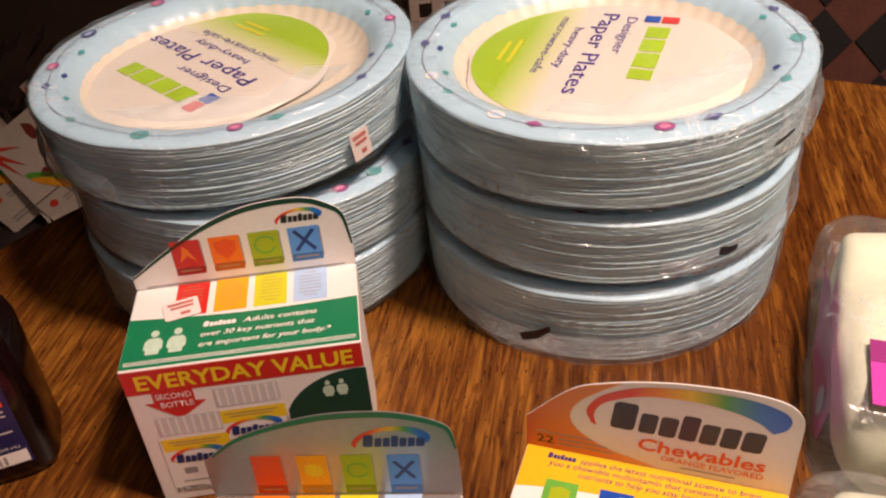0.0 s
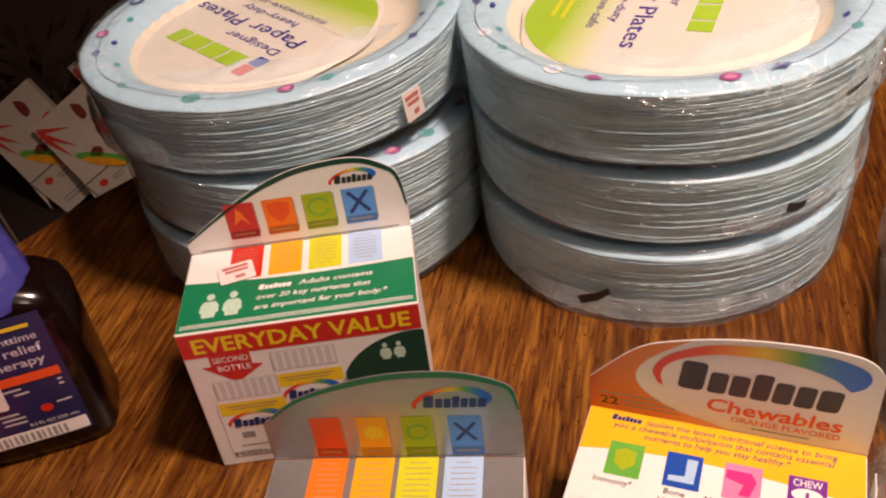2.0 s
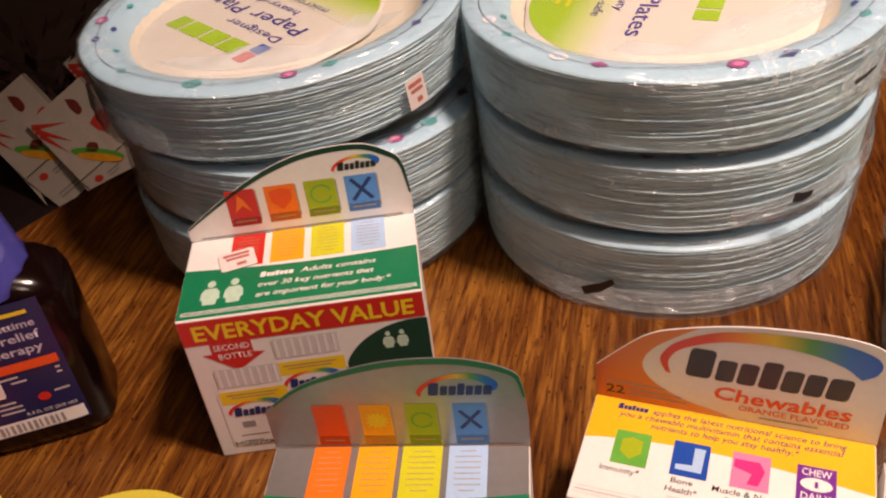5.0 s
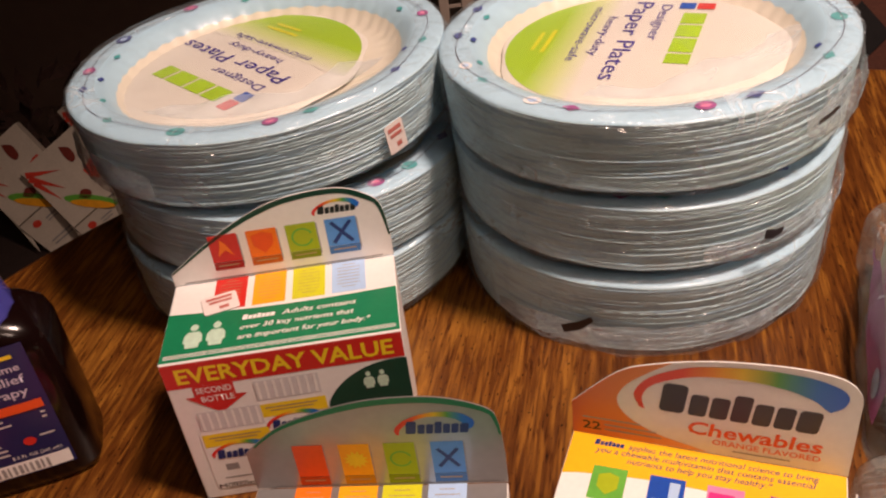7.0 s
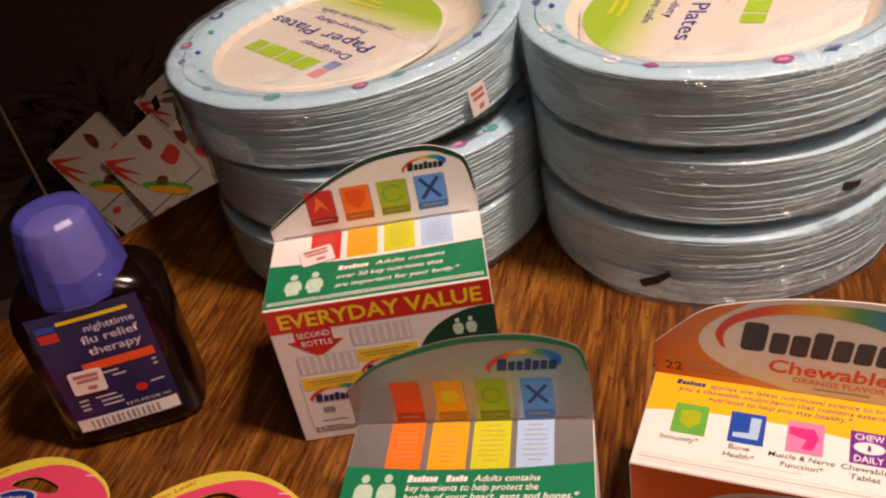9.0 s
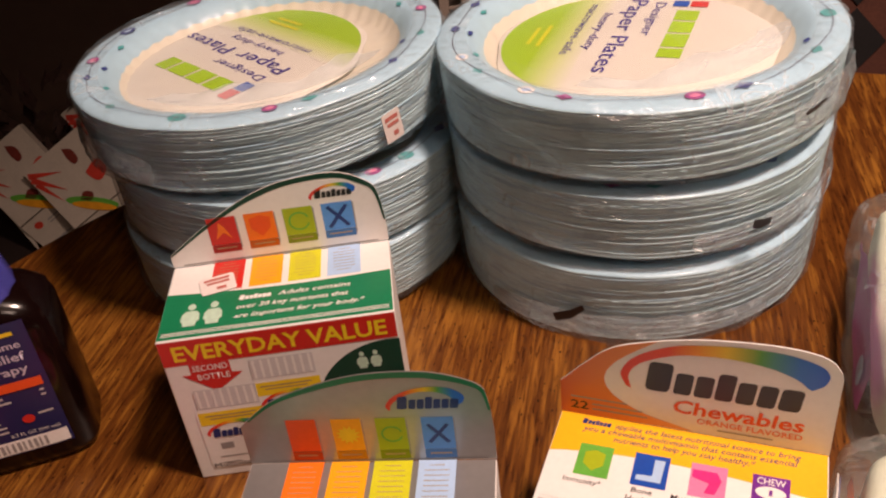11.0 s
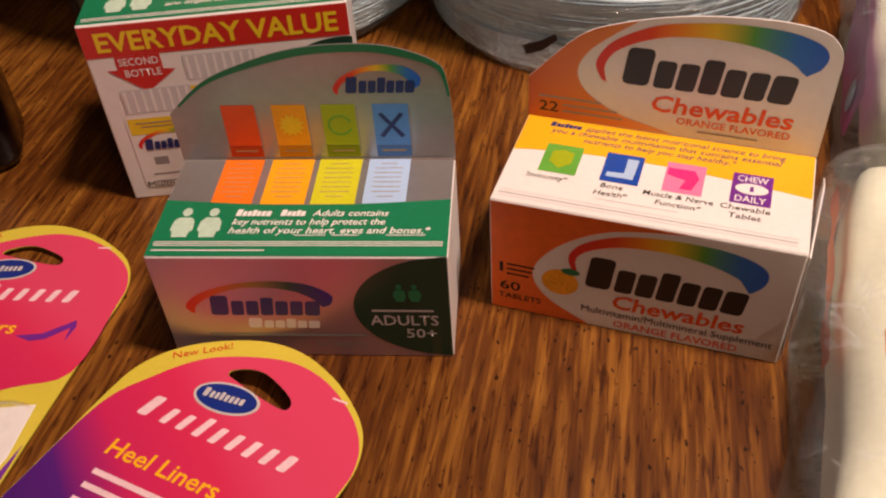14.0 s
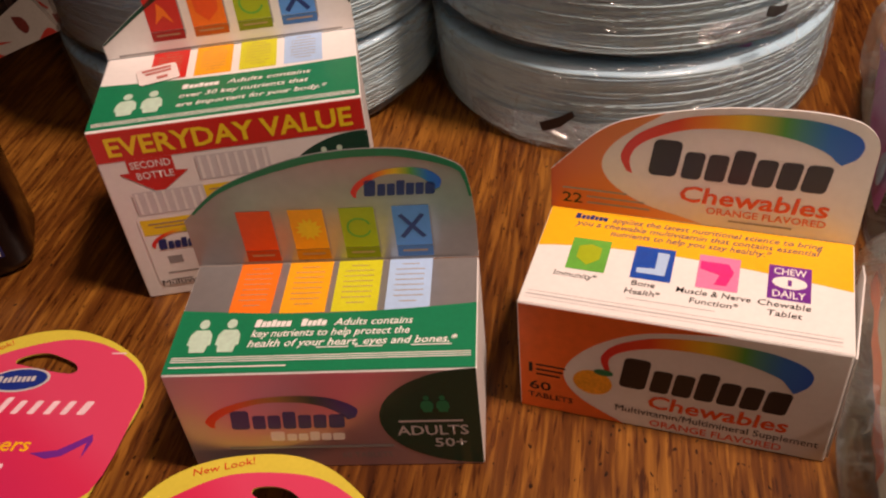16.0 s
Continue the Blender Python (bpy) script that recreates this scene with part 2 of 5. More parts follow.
MAGENTA = material("magenta_print", (0.33, 0.04, 0.24), 0.4, spread=0.1)
LINEINK = material("thin_line_print", (0.09, 0.07, 0.12), 0.4)
WRAP = film("shrink_wrap_film", 0.07, 0.30, 0.11, 0.9, 26)
TOPFILM = film("taut_top_film", 0.02, 0.22, 0.16, 0.35, 9, creased=0.06)
SLACK = film("slack_film", 0.30, 0.35, 0.18, 0.4, 18, creased=0.2)
GATHER = film("gathered_film", 0.20, 0.80, 0.12, 1.0, 60, creased=0.7)
POUCH = film("clear_pouch_film", 0.07, 0.42, 0.16, 0.28, 26, (0.98, 0.99, 0.94), 0.35)
BLISTER = film("clear_blister_plastic", 0.05, 0.6, 0.06, 0.15, 30)
TAPE = material("dark_tape_scrap", (0.02, 0.018, 0.02), 0.35)

SYRUPBROWN = material("dark_brown_bottle_plastic", (0.006, 0.002, 0.0018), 0.16, spread=0.1, spec=0.35)
BOTTLELABEL = material("dark_blue_label", (0.010, 0.014, 0.085), 0.3, spread=0.06)
WHITECAP = material("white_bottle_cap", (0.60, 0.57, 0.66), 0.4)
CUP = bpy.data.materials.new("blue_dosing_cup_plastic")
CUP.use_nodes = True
_b = CUP.node_tree.nodes["Principled BSDF"]
_b.inputs["Base Color"].default_value = (0.12, 0.12, 0.62, 1)
_b.inputs["Roughness"].default_value = 0.22
_b.inputs["Alpha"].default_value = 0.42

PINKYELLOW = material("bright_yellow_print", (0.66, 0.56, 0.06), 0.35, spread=0.04)
NAPKIN = material("pale_pressed_paper", (0.74, 0.78, 0.65), 0.75, spread=0.06, scale=45, bump=0.35, bump_scale=90)
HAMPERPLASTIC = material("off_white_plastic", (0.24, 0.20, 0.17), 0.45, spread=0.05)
PACKETWHITE = material("seed_packet_paper", (0.60, 0.54, 0.46), 0.5, spread=0.06, scale=50)
PACKETRED = material("red_pepper_print", (0.62, 0.05, 0.03), 0.45, spread=0.15)
CARPET = material("dark_brown_carpet", (0.17, 0.115, 0.085), 0.95, spread=0.25, scale=12, bump=0.6, bump_scale=200)
WALLPAINT = material("brown_wall_paint", (0.20, 0.13, 0.10), 0.85, spread=0.05, scale=3, bump=0.1, bump_scale=60)
CEILPAINT = material("ceiling_paint", (0.62, 0.58, 0.52), 0.9, spread=0.04, scale=3)
BROWNCLOTH = material("brown_woven_cloth", (0.095, 0.032, 0.02), 0.9, spread=0.2, scale=40, bump=0.4, bump_scale=300)
BLACKCLOTH = material("black_woven_cloth", (0.008, 0.007, 0.008), 0.9, spread=0.2, scale=40, bump=0.4, bump_scale=300)
BLACKCARD = material("dark_stand_card", (0.04, 0.025, 0.022), 0.7, spread=0.2)
DRIED = material("dark_dried_foliage", (0.07, 0.035, 0.028), 0.8, spread=0.3, scale=20)
CORD = material("tan_cord", (0.20, 0.15, 0.11), 0.7)

# ---------------------------------------------------------------- helpers for meshes


def part(name, bm, mat, parent=None, label="", smooth=False):
    me = bpy.data.meshes.new(name)
    bm.normal_update()
    bm.to_mesh(me)
    bm.free()
    for m in mat if isinstance(mat, (list, tuple)) else (mat,):
        me.materials.append(m)
    if smooth:
        for f in me.polygons:
            f.use_smooth = True
    ob = new(name, me)
    if parent:
        ob.parent = parent
    if label:
        ob["label"] = label
    return ob


def thing(name, m, label, category, group="", kind=""):
    ob = new(name)
    ob.empty_display_size = 0.02
    ob.matrix_world = m
    return tagged(ob, label, category, group, kind)


def box(bm, x0, x1, y0, y1, z0, z1, bevel=0.0, m=None):
    made = bmesh.ops.create_cube(bm, size=1, matrix=Matrix.Translation(((x0 + x1) / 2, (y0 + y1) / 2, (z0 + z1) / 2)) @ Matrix.Diagonal((x1 - x0, y1 - y0, z1 - z0, 1)))
    if bevel:
        edges = list({e for v in made["verts"] for e in v.link_edges})
        made = bmesh.ops.bevel(bm, geom=edges, offset=bevel, segments=2, affect="EDGES", profile=0.5)
    if m is not None:
        bmesh.ops.transform(bm, matrix=m, verts=list(made["verts"]))
    return bm


def boxed(*a, **k):
    return box(bmesh.new(), *a, **k)


def smooth_line(pts, n=5):
    """Points along a smooth curve through pts."""
    out = []
    for i in range(len(pts) - 1):
        p0, p1, p2, p3 = (Vector(pts[max(0, min(len(pts) - 1, j))]) for j in (i - 1, i, i + 1, i + 2))
        for k in range(n):
            t = k / n
            out.append(0.5 * (2 * p1 + (p2 - p0) * t + (2 * p0 - 5 * p1 + 4 * p2 - p3) * t * t + (3 * p1 - p0 - 3 * p2 + p3) * t ** 3))
    return [tuple(p) for p in out] + [tuple(pts[-1])]


def sheet(bm, pts, m, lift=0.0, thick=0.0):
    """A flat outline in the plane of m (its z is the outward side), or a thin slab below it."""
    lift *= 1.0 if thick else 0.4
    top = [bm.verts.new(m @ Vector((x, y, lift))) for x, y in pts]
    faces = [bm.faces.new(top)]
    if thick:
        low = [bm.verts.new(m @ Vector((x, y, lift - thick))) for x, y in pts]
        faces.append(bm.faces.new(low[::-1]))
        for i in range(len(pts)):
            j = (i + 1) % len(pts)
            faces.append(bm.faces.new((top[i], low[i], low[j], top[j])))
    area = sum(a[0] * b[1] - b[0] * a[1] for a, b in zip(pts, pts[1:] + pts[:1]))
    if area < 0:
        bmesh.ops.reverse_faces(bm, faces=faces)
    return bm


def rect(x0, y0, x1, y1):
    return [(x0, y0), (x1, y0), (x1, y1), (x0, y1)]


def oval(cx, cy, rx, ry, n=28, a0=0.0, a1=360.0):
    full = abs(a1 - a0) >= 360
    return [(cx + rx * math.cos(radians(a0 + (a1 - a0) * i / (n if full else n - 1))), cy + ry * math.sin(radians(a0 + (a1 - a0) * i / (n if full else n - 1)))) for i in range(n)]


def rounded(x0, y0, x1, y1, r, n=5):
    out = []
    for cx, cy, a in ((x1 - r, y0 + r, -90), (x1 - r, y1 - r, 0), (x0 + r, y1 - r, 90), (x0 + r, y0 + r, 180)):
        out += oval(cx, cy, r, r, n, a, a + 90)
    return out


def band(upper, lower):
    return list(upper) + list(lower)[::-1]


def printed(name, pts, m, lift, mat, parent, label=""):
    return part(name, sheet(bmesh.new(), pts, m, lift), mat, parent, label)


def bars(name, rows, m, lift, mat, parent, label=""):
    """Printed bars: a part each where they are few, joined where they are too fine to tell apart."""
    if len(rows) <= 4:
        for r in rows:
            printed(name, rect(*r), m, lift, mat, parent, label)
        return
    bm = bmesh.new()
    for r in rows:
        sheet(bm, rect(*r), m, lift)
    tagged(part(name, bm, mat, parent, label), kind="stuff")


def words(name, text, m, x, y, width, height, mat, parent, lift=0.0003, bold=0.0, shear=0.0, label=""):
    """Flat lettering of that width; height is that of its capitals; x, y is its lower left."""
    cu = bpy.data.curves.new(name, "FONT")
    cu.body, cu.size, cu.offset, cu.shear, cu.resolution_u = text, 1.0, bold, shear, 2
    ob = bpy.data.objects.new(name, cu)
    scene.collection.objects.link(ob)
    me = bpy.data.meshes.new_from_object(ob.evaluated_get(bpy.context.evaluated_depsgraph_get()))
    bpy.data.objects.remove(ob)
    bpy.data.curves.remove(cu)
    xs = [v.co.x for v in me.vertices]
    w, x0 = max(xs) - min(xs), min(xs)
    for v in me.vertices:
        v.co = m @ Vector((x + (v.co.x - x0) / w * width, y + v.co.y / 0.73 * height, lift * 0.4))
    me.materials.clear()
    me.materials.append(mat)
    out = new(name, me)
    out.parent = parent
    if label:
        out["label"] = label
    return out


def wordmark(m, x, y, width, height, mat, parent, count=7, lift=0.0003, slant=0.12, fill=0.86):
    """A maker's mark as a plain row of slanted blocks, the first one taller."""
    step = width / (count + 0.4)
    at = x
    for i in range(count):
        w = step * (1.3 if i == 0 else 1.1 if i == count - 1 else 0.92)
        h = height * (1.0 if i == 0 else 0.92 if i == 3 else 0.74)
        p = rounded(at, y, at + w * fill, y + h, min(w * fill, h) * 0.2, 3)
        printed("mark_block", [(a + slant * (b - y), b) for a, b in p], m, lift, mat, parent)
        at += w


def swoosh(m, pts_top, pts_low, mat, parent, lift=0.0003):
    a, b = smooth_line(pts_top, 6), smooth_line(pts_low, 6)
    bm = bmesh.new()
    va = [bm.verts.new(m @ Vector((x, y, lift * 0.4))) for x, y in a]
    vb = [bm.verts.new(m @ Vector((x, y, lift * 0.4))) for x, y in b]
    for i in range(len(a) - 1):
        bm.faces.new((va[i], vb[i], vb[i + 1], va[i + 1]))
    return part("rainbow_swoosh", bm, mat, parent, "rainbow-coloured printed arc")


def arc_swoosh(m, x0, y0, x1, y1, fat, mat, parent, lift=0.0003):
    """An arc that rises from its left foot, crests and ends in a fat tail."""
    w, h = x1 - x0, y1 - y0
    top = [(x0, y0 + 0.02 * h), (x0 - 0.02 * w, y0 + 0.25 * h), (x0 + 0.10 * w, y0 + 0.62 * h), (x0 + 0.35 * w, y0 + 0.92 * h), (x0 + 0.62 * w, y1), (x0 + 0.85 * w, y0 + 0.90 * h), (x1, y0 + 0.58 * h), (x0 + 0.985 * w, y0 + 0.28 * h)]
    low = [(x0 + 0.03 * w, y0), (x0 + 0.05 * w, y0 + 0.22 * h), (x0 + 0.16 * w, y0 + 0.50 * h), (x0 + 0.37 * w, y0 + (0.92 - 0.55 * fat) * h), (x0 + 0.60 * w, y0 + (1 - 0.75 * fat) * h), (x0 + 0.76 * w, y0 + (0.90 - 0.80 * fat) * h), (x0 + 0.87 * w, y0 + (0.66 - 0.75 * fat) * h), (x0 + 0.93 * w, y0 + 0.20 * h)]
    return swoosh(m, top, low, mat, parent, lift)


def revolve(profile, n=64, wob=None, closed=False):
    """Turns a profile of (radius, height) round z. wob(a, i) gives radial and vertical offsets."""
    bm = bmesh.new()
    rings = []
    for i, (r, z) in enumerate(profile):
        if r < 1e-6:
            rings.append([bm.verts.new((0, 0, z))])
            continue
        ring = []
        for k in range(n):
            a = 2 * math.pi * k / n
            dr, dz = wob(a, i) if wob else (0, 0)
            ring.append(bm.verts.new(((r + dr) * math.cos(a), (r + dr) * math.sin(a), z + dz)))
        rings.append(ring)
    for i in range(len(rings) - 1):
        a, b = rings[i], rings[i + 1]
        for k in range(n):
            j = (k + 1) % n
            if len(a) == 1 and len(b) == 1:
                continue
            f = (a[0], b[j], b[k]) if len(a) == 1 else (a[k], a[j], b[0]) if len(b) == 1 else (a[k], a[j], b[j], b[k])
            bm.faces.new(f).material_index = 0
    bmesh.ops.recalc_face_normals(bm, faces=bm.faces)
    return bm


def tube(bm, pts, r, n=8):
    """A round bar along pts."""
    rings = []
    for i, p in enumerate(pts):
        p = Vector(p)
        d = (Vector(pts[min(i + 1, len(pts) - 1)]) - Vector(pts[max(i - 1, 0)])).normalized()
        side = d.cross(Vector((0, 0, 1)) if abs(d.z) < 0.9 else Vector((1, 0, 0))).normalized()
        up = side.cross(d)
        rings.append([bm.verts.new(p + r * (side * math.cos(2 * math.pi * k / n) + up * math.sin(2 * math.pi * k / n))) for k in range(n)])
    for a, b in zip(rings, rings[1:]):
        for k in range(n):
            bm.faces.new((a[k], a[(k + 1) % n], b[(k + 1) % n], b[k]))
    bm.faces.new(rings[0][::-1])
    bm.faces.new(rings[-1])
    return bm

# ---------------------------------------------------------------- the room
FLOOR = -0.75
tagged(part("floor", boxed(-2.2, 2.4, -1.8, 2.6, FLOOR - 0.1, FLOOR), CARPET), "dark brown carpeted floor", "floor", kind="structure")
tagged(part("ceiling", boxed(-2.2, 2.4, -1.8, 2.6, 1.65, 1.75), CEILPAINT), "dim off-white ceiling", "ceiling", kind="structure")
for nm, b in (("wall_north", (-2.2, 2.4, 2.6, 2.7)), ("wall_south", (-2.2, 2.4, -1.9, -1.8)), ("wall_west", (-2.3, -2.2, -1.9, 2.7)), ("wall_east", (2.4, 2.5, -1.9, 2.7))):
    tagged(part(nm, boxed(*b, FLOOR - 0.1, 1.75), WALLPAINT), "plain dark brown wall", "wall", kind="structure")

# ---------------------------------------------------------------- the table
TC = (0.109, 0.203)
table = thing("table", pose(*TC, FLOOR), "round oak-veneered table with a worn brown top", "table")
H = -FLOOR
part("tabletop", revolve([(0, H), (0.526, H), (0.531, H - 0.002), (0.533, H - 0.006), (0.533, H - 0.022), (0.529, H - 0.028), (0.50, H - 0.030), (0, H - 0.030)], 128), OAK, table)
part("apron", revolve([(0.43, H - 0.030), (0.43, H - 0.10), (0.41, H - 0.10), (0.41, H - 0.030)], 64), DARKWOOD, table)
part("pedestal", revolve([(0, H - 0.031), (0.14, H - 0.031), (0.12, H - 0.07), (0.06, H - 0.12), (0.05, 0.42), (0.085, 0.32), (0.06, 0.22), (0.09, 0.16), (0.09, 0.10), (0, 0.10)], 32), DARKWOOD, table, smooth=True)
for k in range(4):
    a = radians(45 + 90 * k)
    c, s = math.cos(a), math.sin(a)
    part("foot", tube(bmesh.new(), [(0.05 * c, 0.05 * s, 0.16), (0.18 * c, 0.18 * s, 0.13), (0.30 * c, 0.30 * s, 0.06), (0.38 * c, 0.38 * s, 0.026)], 0.026, 10), DARKWOOD, table)

# ---------------------------------------------------------------- paper plates
RIM = 0.1085


def plate_mesh(seed, fluted=False):
    """One pressed paper plate, its rim at height 0; the top one shows its pressed flutes."""
    rnd = random.Random(seed)
    ph = [rnd.uniform(0, 6.28) for _ in range(4)]

    def wob(a, i):
        if fluted and i in (2, 3):
            return 0, 0.0007 * math.sin(46 * a)
        if i < 4:
            return 0, 0
        k = 0.00022 * math.sin(3 * a + ph[0]) + 0.00022 * math.sin(7 * a + ph[1]) + 0.00014 * math.sin(16 * a + ph[2])
        return 0.00012 * math.sin(5 * a + ph[3]), k
    prof = [(0, -0.0165), (0.070, -0.0165), (0.077, -0.0155), (0.083, -0.0085), (0.088, -0.0025), (0.094, -0.0006), (0.100, 0.0), (0.1045, -0.0003), (0.1070, -0.0008), (RIM, -0.0014), (RIM + 0.0002, -0.0023), (RIM - 0.0008, -0.0024), (RIM - 0.0016, -0.0016)]
    bm = revolve(prof, 184 if fluted else 72, wob)
    me = bpy.data.meshes.new("plate")
    bm.faces.ensure_lookup_table()
    for f in bm.faces:
        r = f.calc_center_median().xy.length
        z = f.calc_center_median().z
        f.material_index = 2 if r < 0.080 else 1 if (z < -0.0017 and r > 0.1) else 0
        f.smooth = True
    bm.to_mesh(me)
    bm.free()
    for m in (PLATEBLUE, PLATEWHITE, PLATEWELL):
        me.materials.append(m)
    return me


PLATES = [plate_mesh(k) for k in range(5)]
TOP_PLATE = plate_mesh(9, True)
COUNT, PITCH = 44, 0.00084


def shrink_wrap(seed, flare, top=False):
    rnd = random.Random(seed)
    ph = [rnd.uniform(0, 6.28) for _ in range(6)]
    h = COUNT * PITCH

    def wob(a, i):
        k = 0.0006 * math.sin(9 * a + ph[0] + i) + 0.0005 * math.sin(23 * a + ph[1] + 2 * i) + 0.0003 * math.sin(41 * a + ph[2])
        z = 0.0008 * math.sin(6 * a + ph[3] + i)
        i -= 5
        if i < 0:
            return 0, (0.0009 * math.sin(7 * a + ph[4]) + 0.0006 * math.sin(16 * a + ph[5])) * (i > -3)
        if i >= 6:
            k += flare * max(0, math.cos(a + 1.75)) ** 3 * (1 + 0.5 * math.sin(19 * a))
        return (k if i > 1 else 0), (z if i > 3 else 0)
    prof = [(0, -0.0098), (0.030, -0.0096), (0.055, -0.0090), (0.072, -0.0070), (0.083, -0.0026), (0.092, 0.0012), (0.101, 0.0022), (0.1065, 0.0018), (RIM + 0.0012, -0.0012), (RIM + 0.0016, -0.25 * h), (RIM + 0.0013, -0.5 * h), (RIM + 0.0012, -0.75 * h), (RIM + 0.0004, -h), (RIM - 0.004, -h - 0.0045), (RIM - 0.018, -h - 0.006)]
    bm = revolve(prof[:7], 96, wob) if top else revolve(prof[5:], 144, lambda a, i: wob(a, i + 5))
    bm.normal_update()
    if sum(f.normal.dot(f.calc_center_median() - Vector((0, 0, -0.03))) * f.calc_area() for f in bm.faces) < 0:
        bmesh.ops.reverse_faces(bm, faces=list(bm.faces))
    return bm


def plate_pack(m, seed, label, flare=0.0):
    """A wrapped pack of paper plates; the origin is the middle of its top rim."""
    pack = thing("plate_pack", m, label, "paper plates", "packs of paper plates")
    rnd = random.Random(seed)
    for k in range(COUNT):
        ob = new("plate", PLATES[(k * 3 + seed) % 5] if k else TOP_PLATE)
        ob.parent = pack
        ob.matrix_basis = pose(rnd.uniform(-1, 1) * 0.00022, rnd.uniform(-1, 1) * 0.00022, -k * PITCH, 0, 0, rnd.uniform(0, 360)) @ Matrix.Scale(1 - 0.0005 * k, 4) if k else pose(0, 0, 0)
    wrap = part("shrink_wrap", shrink_wrap(seed, flare), WRAP, pack, "clear crinkled shrink wrap", smooth=True)
    cover = part("top_film", shrink_wrap(seed, flare, True), TOPFILM, pack, "clear film drawn over the top plate", smooth=True)
    cover.visible_shadow = wrap.visible_shadow = False
    # fine line and coloured beads printed round the rim
    bm = bmesh.new()
    n = 180
    ring = [(0.0985 + 0.0014 * math.sin(7 * 2 * math.pi * i / n + seed), 2 * math.pi * i / n) for i in range(n)]
    rows = [[bm.verts.new(((r + d) * math.cos(a), (r + d) * math.sin(a), 0.0007)) for r, a in ring] for d in (-0.00022, 0.00022)]
    for i in range(n):
        bm.faces.new((rows[0][i], rows[1][i], rows[1][(i + 1) % n], rows[0][(i + 1) % n]))
    part("printed_line", bm, LINEINK, pack)
    return pack


def bead(pack, angle, mat, size=1.0, r=0.0985, kind=0):
    m = Matrix.Translation((r * math.cos(radians(angle)), r * math.sin(radians(angle)), 0)) @ pose(0, 0, 0, 0, 0, angle + 90)
    if r < 0.095:
        m = m @ pose(0, 0, -0.0016, -17, 0, 0)
    s = 0.0034 * size
    pts = oval(0, 0, s * 1.25, s, 12) if kind == 0 else [(-s * 1.4, 0), (0, -s * 0.85), (s * 1.4, 0), (0, s * 0.85)]
    printed("printed_bead", pts, m, 0.0012, mat, pack)
    if kind == 0 and mat is not TEAL:
        printed("printed_bead", oval(0, 0, s * 0.7, s * 0.5, 10), m, 0.0016, PINKICON if mat is MAGENTA else SKYLIGHT, pack)


def plate_label(pack, m, seed, slide=(0, 0)):
    """The round paper insert that lies in the top plate, with its print; x runs along its lettering."""
    z0 = -0.0125
    rnd = random.Random(seed)
    ph = rnd.uniform(0, 6)

    def wob(a, i):
        return 0.0012 * math.sin(9 * a + ph) * (i > 2), 0.0006 * math.sin(5 * a + ph) * (i > 2)
    bm = revolve([(0, z0 + 0.0004), (0.050, z0 + 0.0003), (0.0738, z0 + 0.0002), (0.0765, z0 - 0.0012)], 72, wob)
    bm.transform(m)
    part("label_sheet", bm, LABELPAPER, pack, "round cream paper insert", smooth=True)
    f = m @ Matrix.Translation((0, 0, z0))
    edge = oval(0, 0, 0.0735, 0.0735, 40, 200, 340)
    chord = [(0.066 - 0.132 * k / 12, -0.0215 - 0.004 * math.sin(math.pi * k / 12)) for k in range(1, 12)]
    crescent = printed("green_crescent", edge + chord, pose(0, 0, 0), 0.0012, LABELGREEN, pack, "yellow-green crescent fading into cream")
    crescent.matrix_basis = f
    f = f @ Matrix.Translation((*slide, 0))
    bm = bmesh.new()
    for x0, x1 in ((-0.047, -0.032), (-0.030, -0.014), (-0.012, 0.006), (0.008, 0.020)):
        sheet(bm, [(x0, 0.015), (x1, 0.015), (x1, 0.028), (x0, 0.028)], f, 0.0016)
    part("house_mark", bm, LABELLIME, pack, "green mark as plain blocks")
    printed("badge", rounded(-0.062, 0.021, -0.053, 0.031, 0.001), f, 0.0018, RED, pack)
    printed("badge", rounded(-0.062, 0.011, -0.053, 0.020, 0.001), f, 0.0018, ROYAL, pack)
    words("lettering", "Designer", f, -0.058, 0.001, 0.050, 0.0065, VIOLETINK, pack, 0.0018)
    words("lettering", "Paper Plates", f, -0.061, -0.014, 0.104, 0.0105, VIOLETINK, pack, 0.0018, 0.004)
    words("lettering", "heavy-duty", f, -0.038, -0.026, 0.053, 0.0058, VIOLETINK, pack, 0.0018)
    words("lettering", "microwave-safe", f, -0.051, -0.0365, 0.074, 0.0058, VIOLETINK, pack, 0.0018)
    bars("small_print", [(-0.016, -0.053, 0.014, -0.0505), (-0.012, -0.059, 0.012, -0.0565)], f, 0.0020, LIMELIGHT, pack)


def tape_scrap(pack, angle, z, length, high, tilt):
    r = RIM + 0.0058
    a = radians(angle)
    m = Matrix.Translation((r * math.cos(a), r * math.sin(a), z)) @ pose(0, 0, 0, 0, 0, angle + 90) @ pose(0, 0, 0, 90, 0, 0) @ pose(0, 0, 0, 0, 0, tilt)
    pts = [(-length / 2, -high * 0.4), (0, -high * 0.55), (length / 2, -high * 0.1), (length / 2, high * 0.5), (0.1 * length, high * 0.35), (-length / 2, high * 0.5)]
    part("tape_scrap", sheet(bmesh.new(), pts, m, 0.0, 0.0003), TAPE, pack, "dark scrap of torn tape")


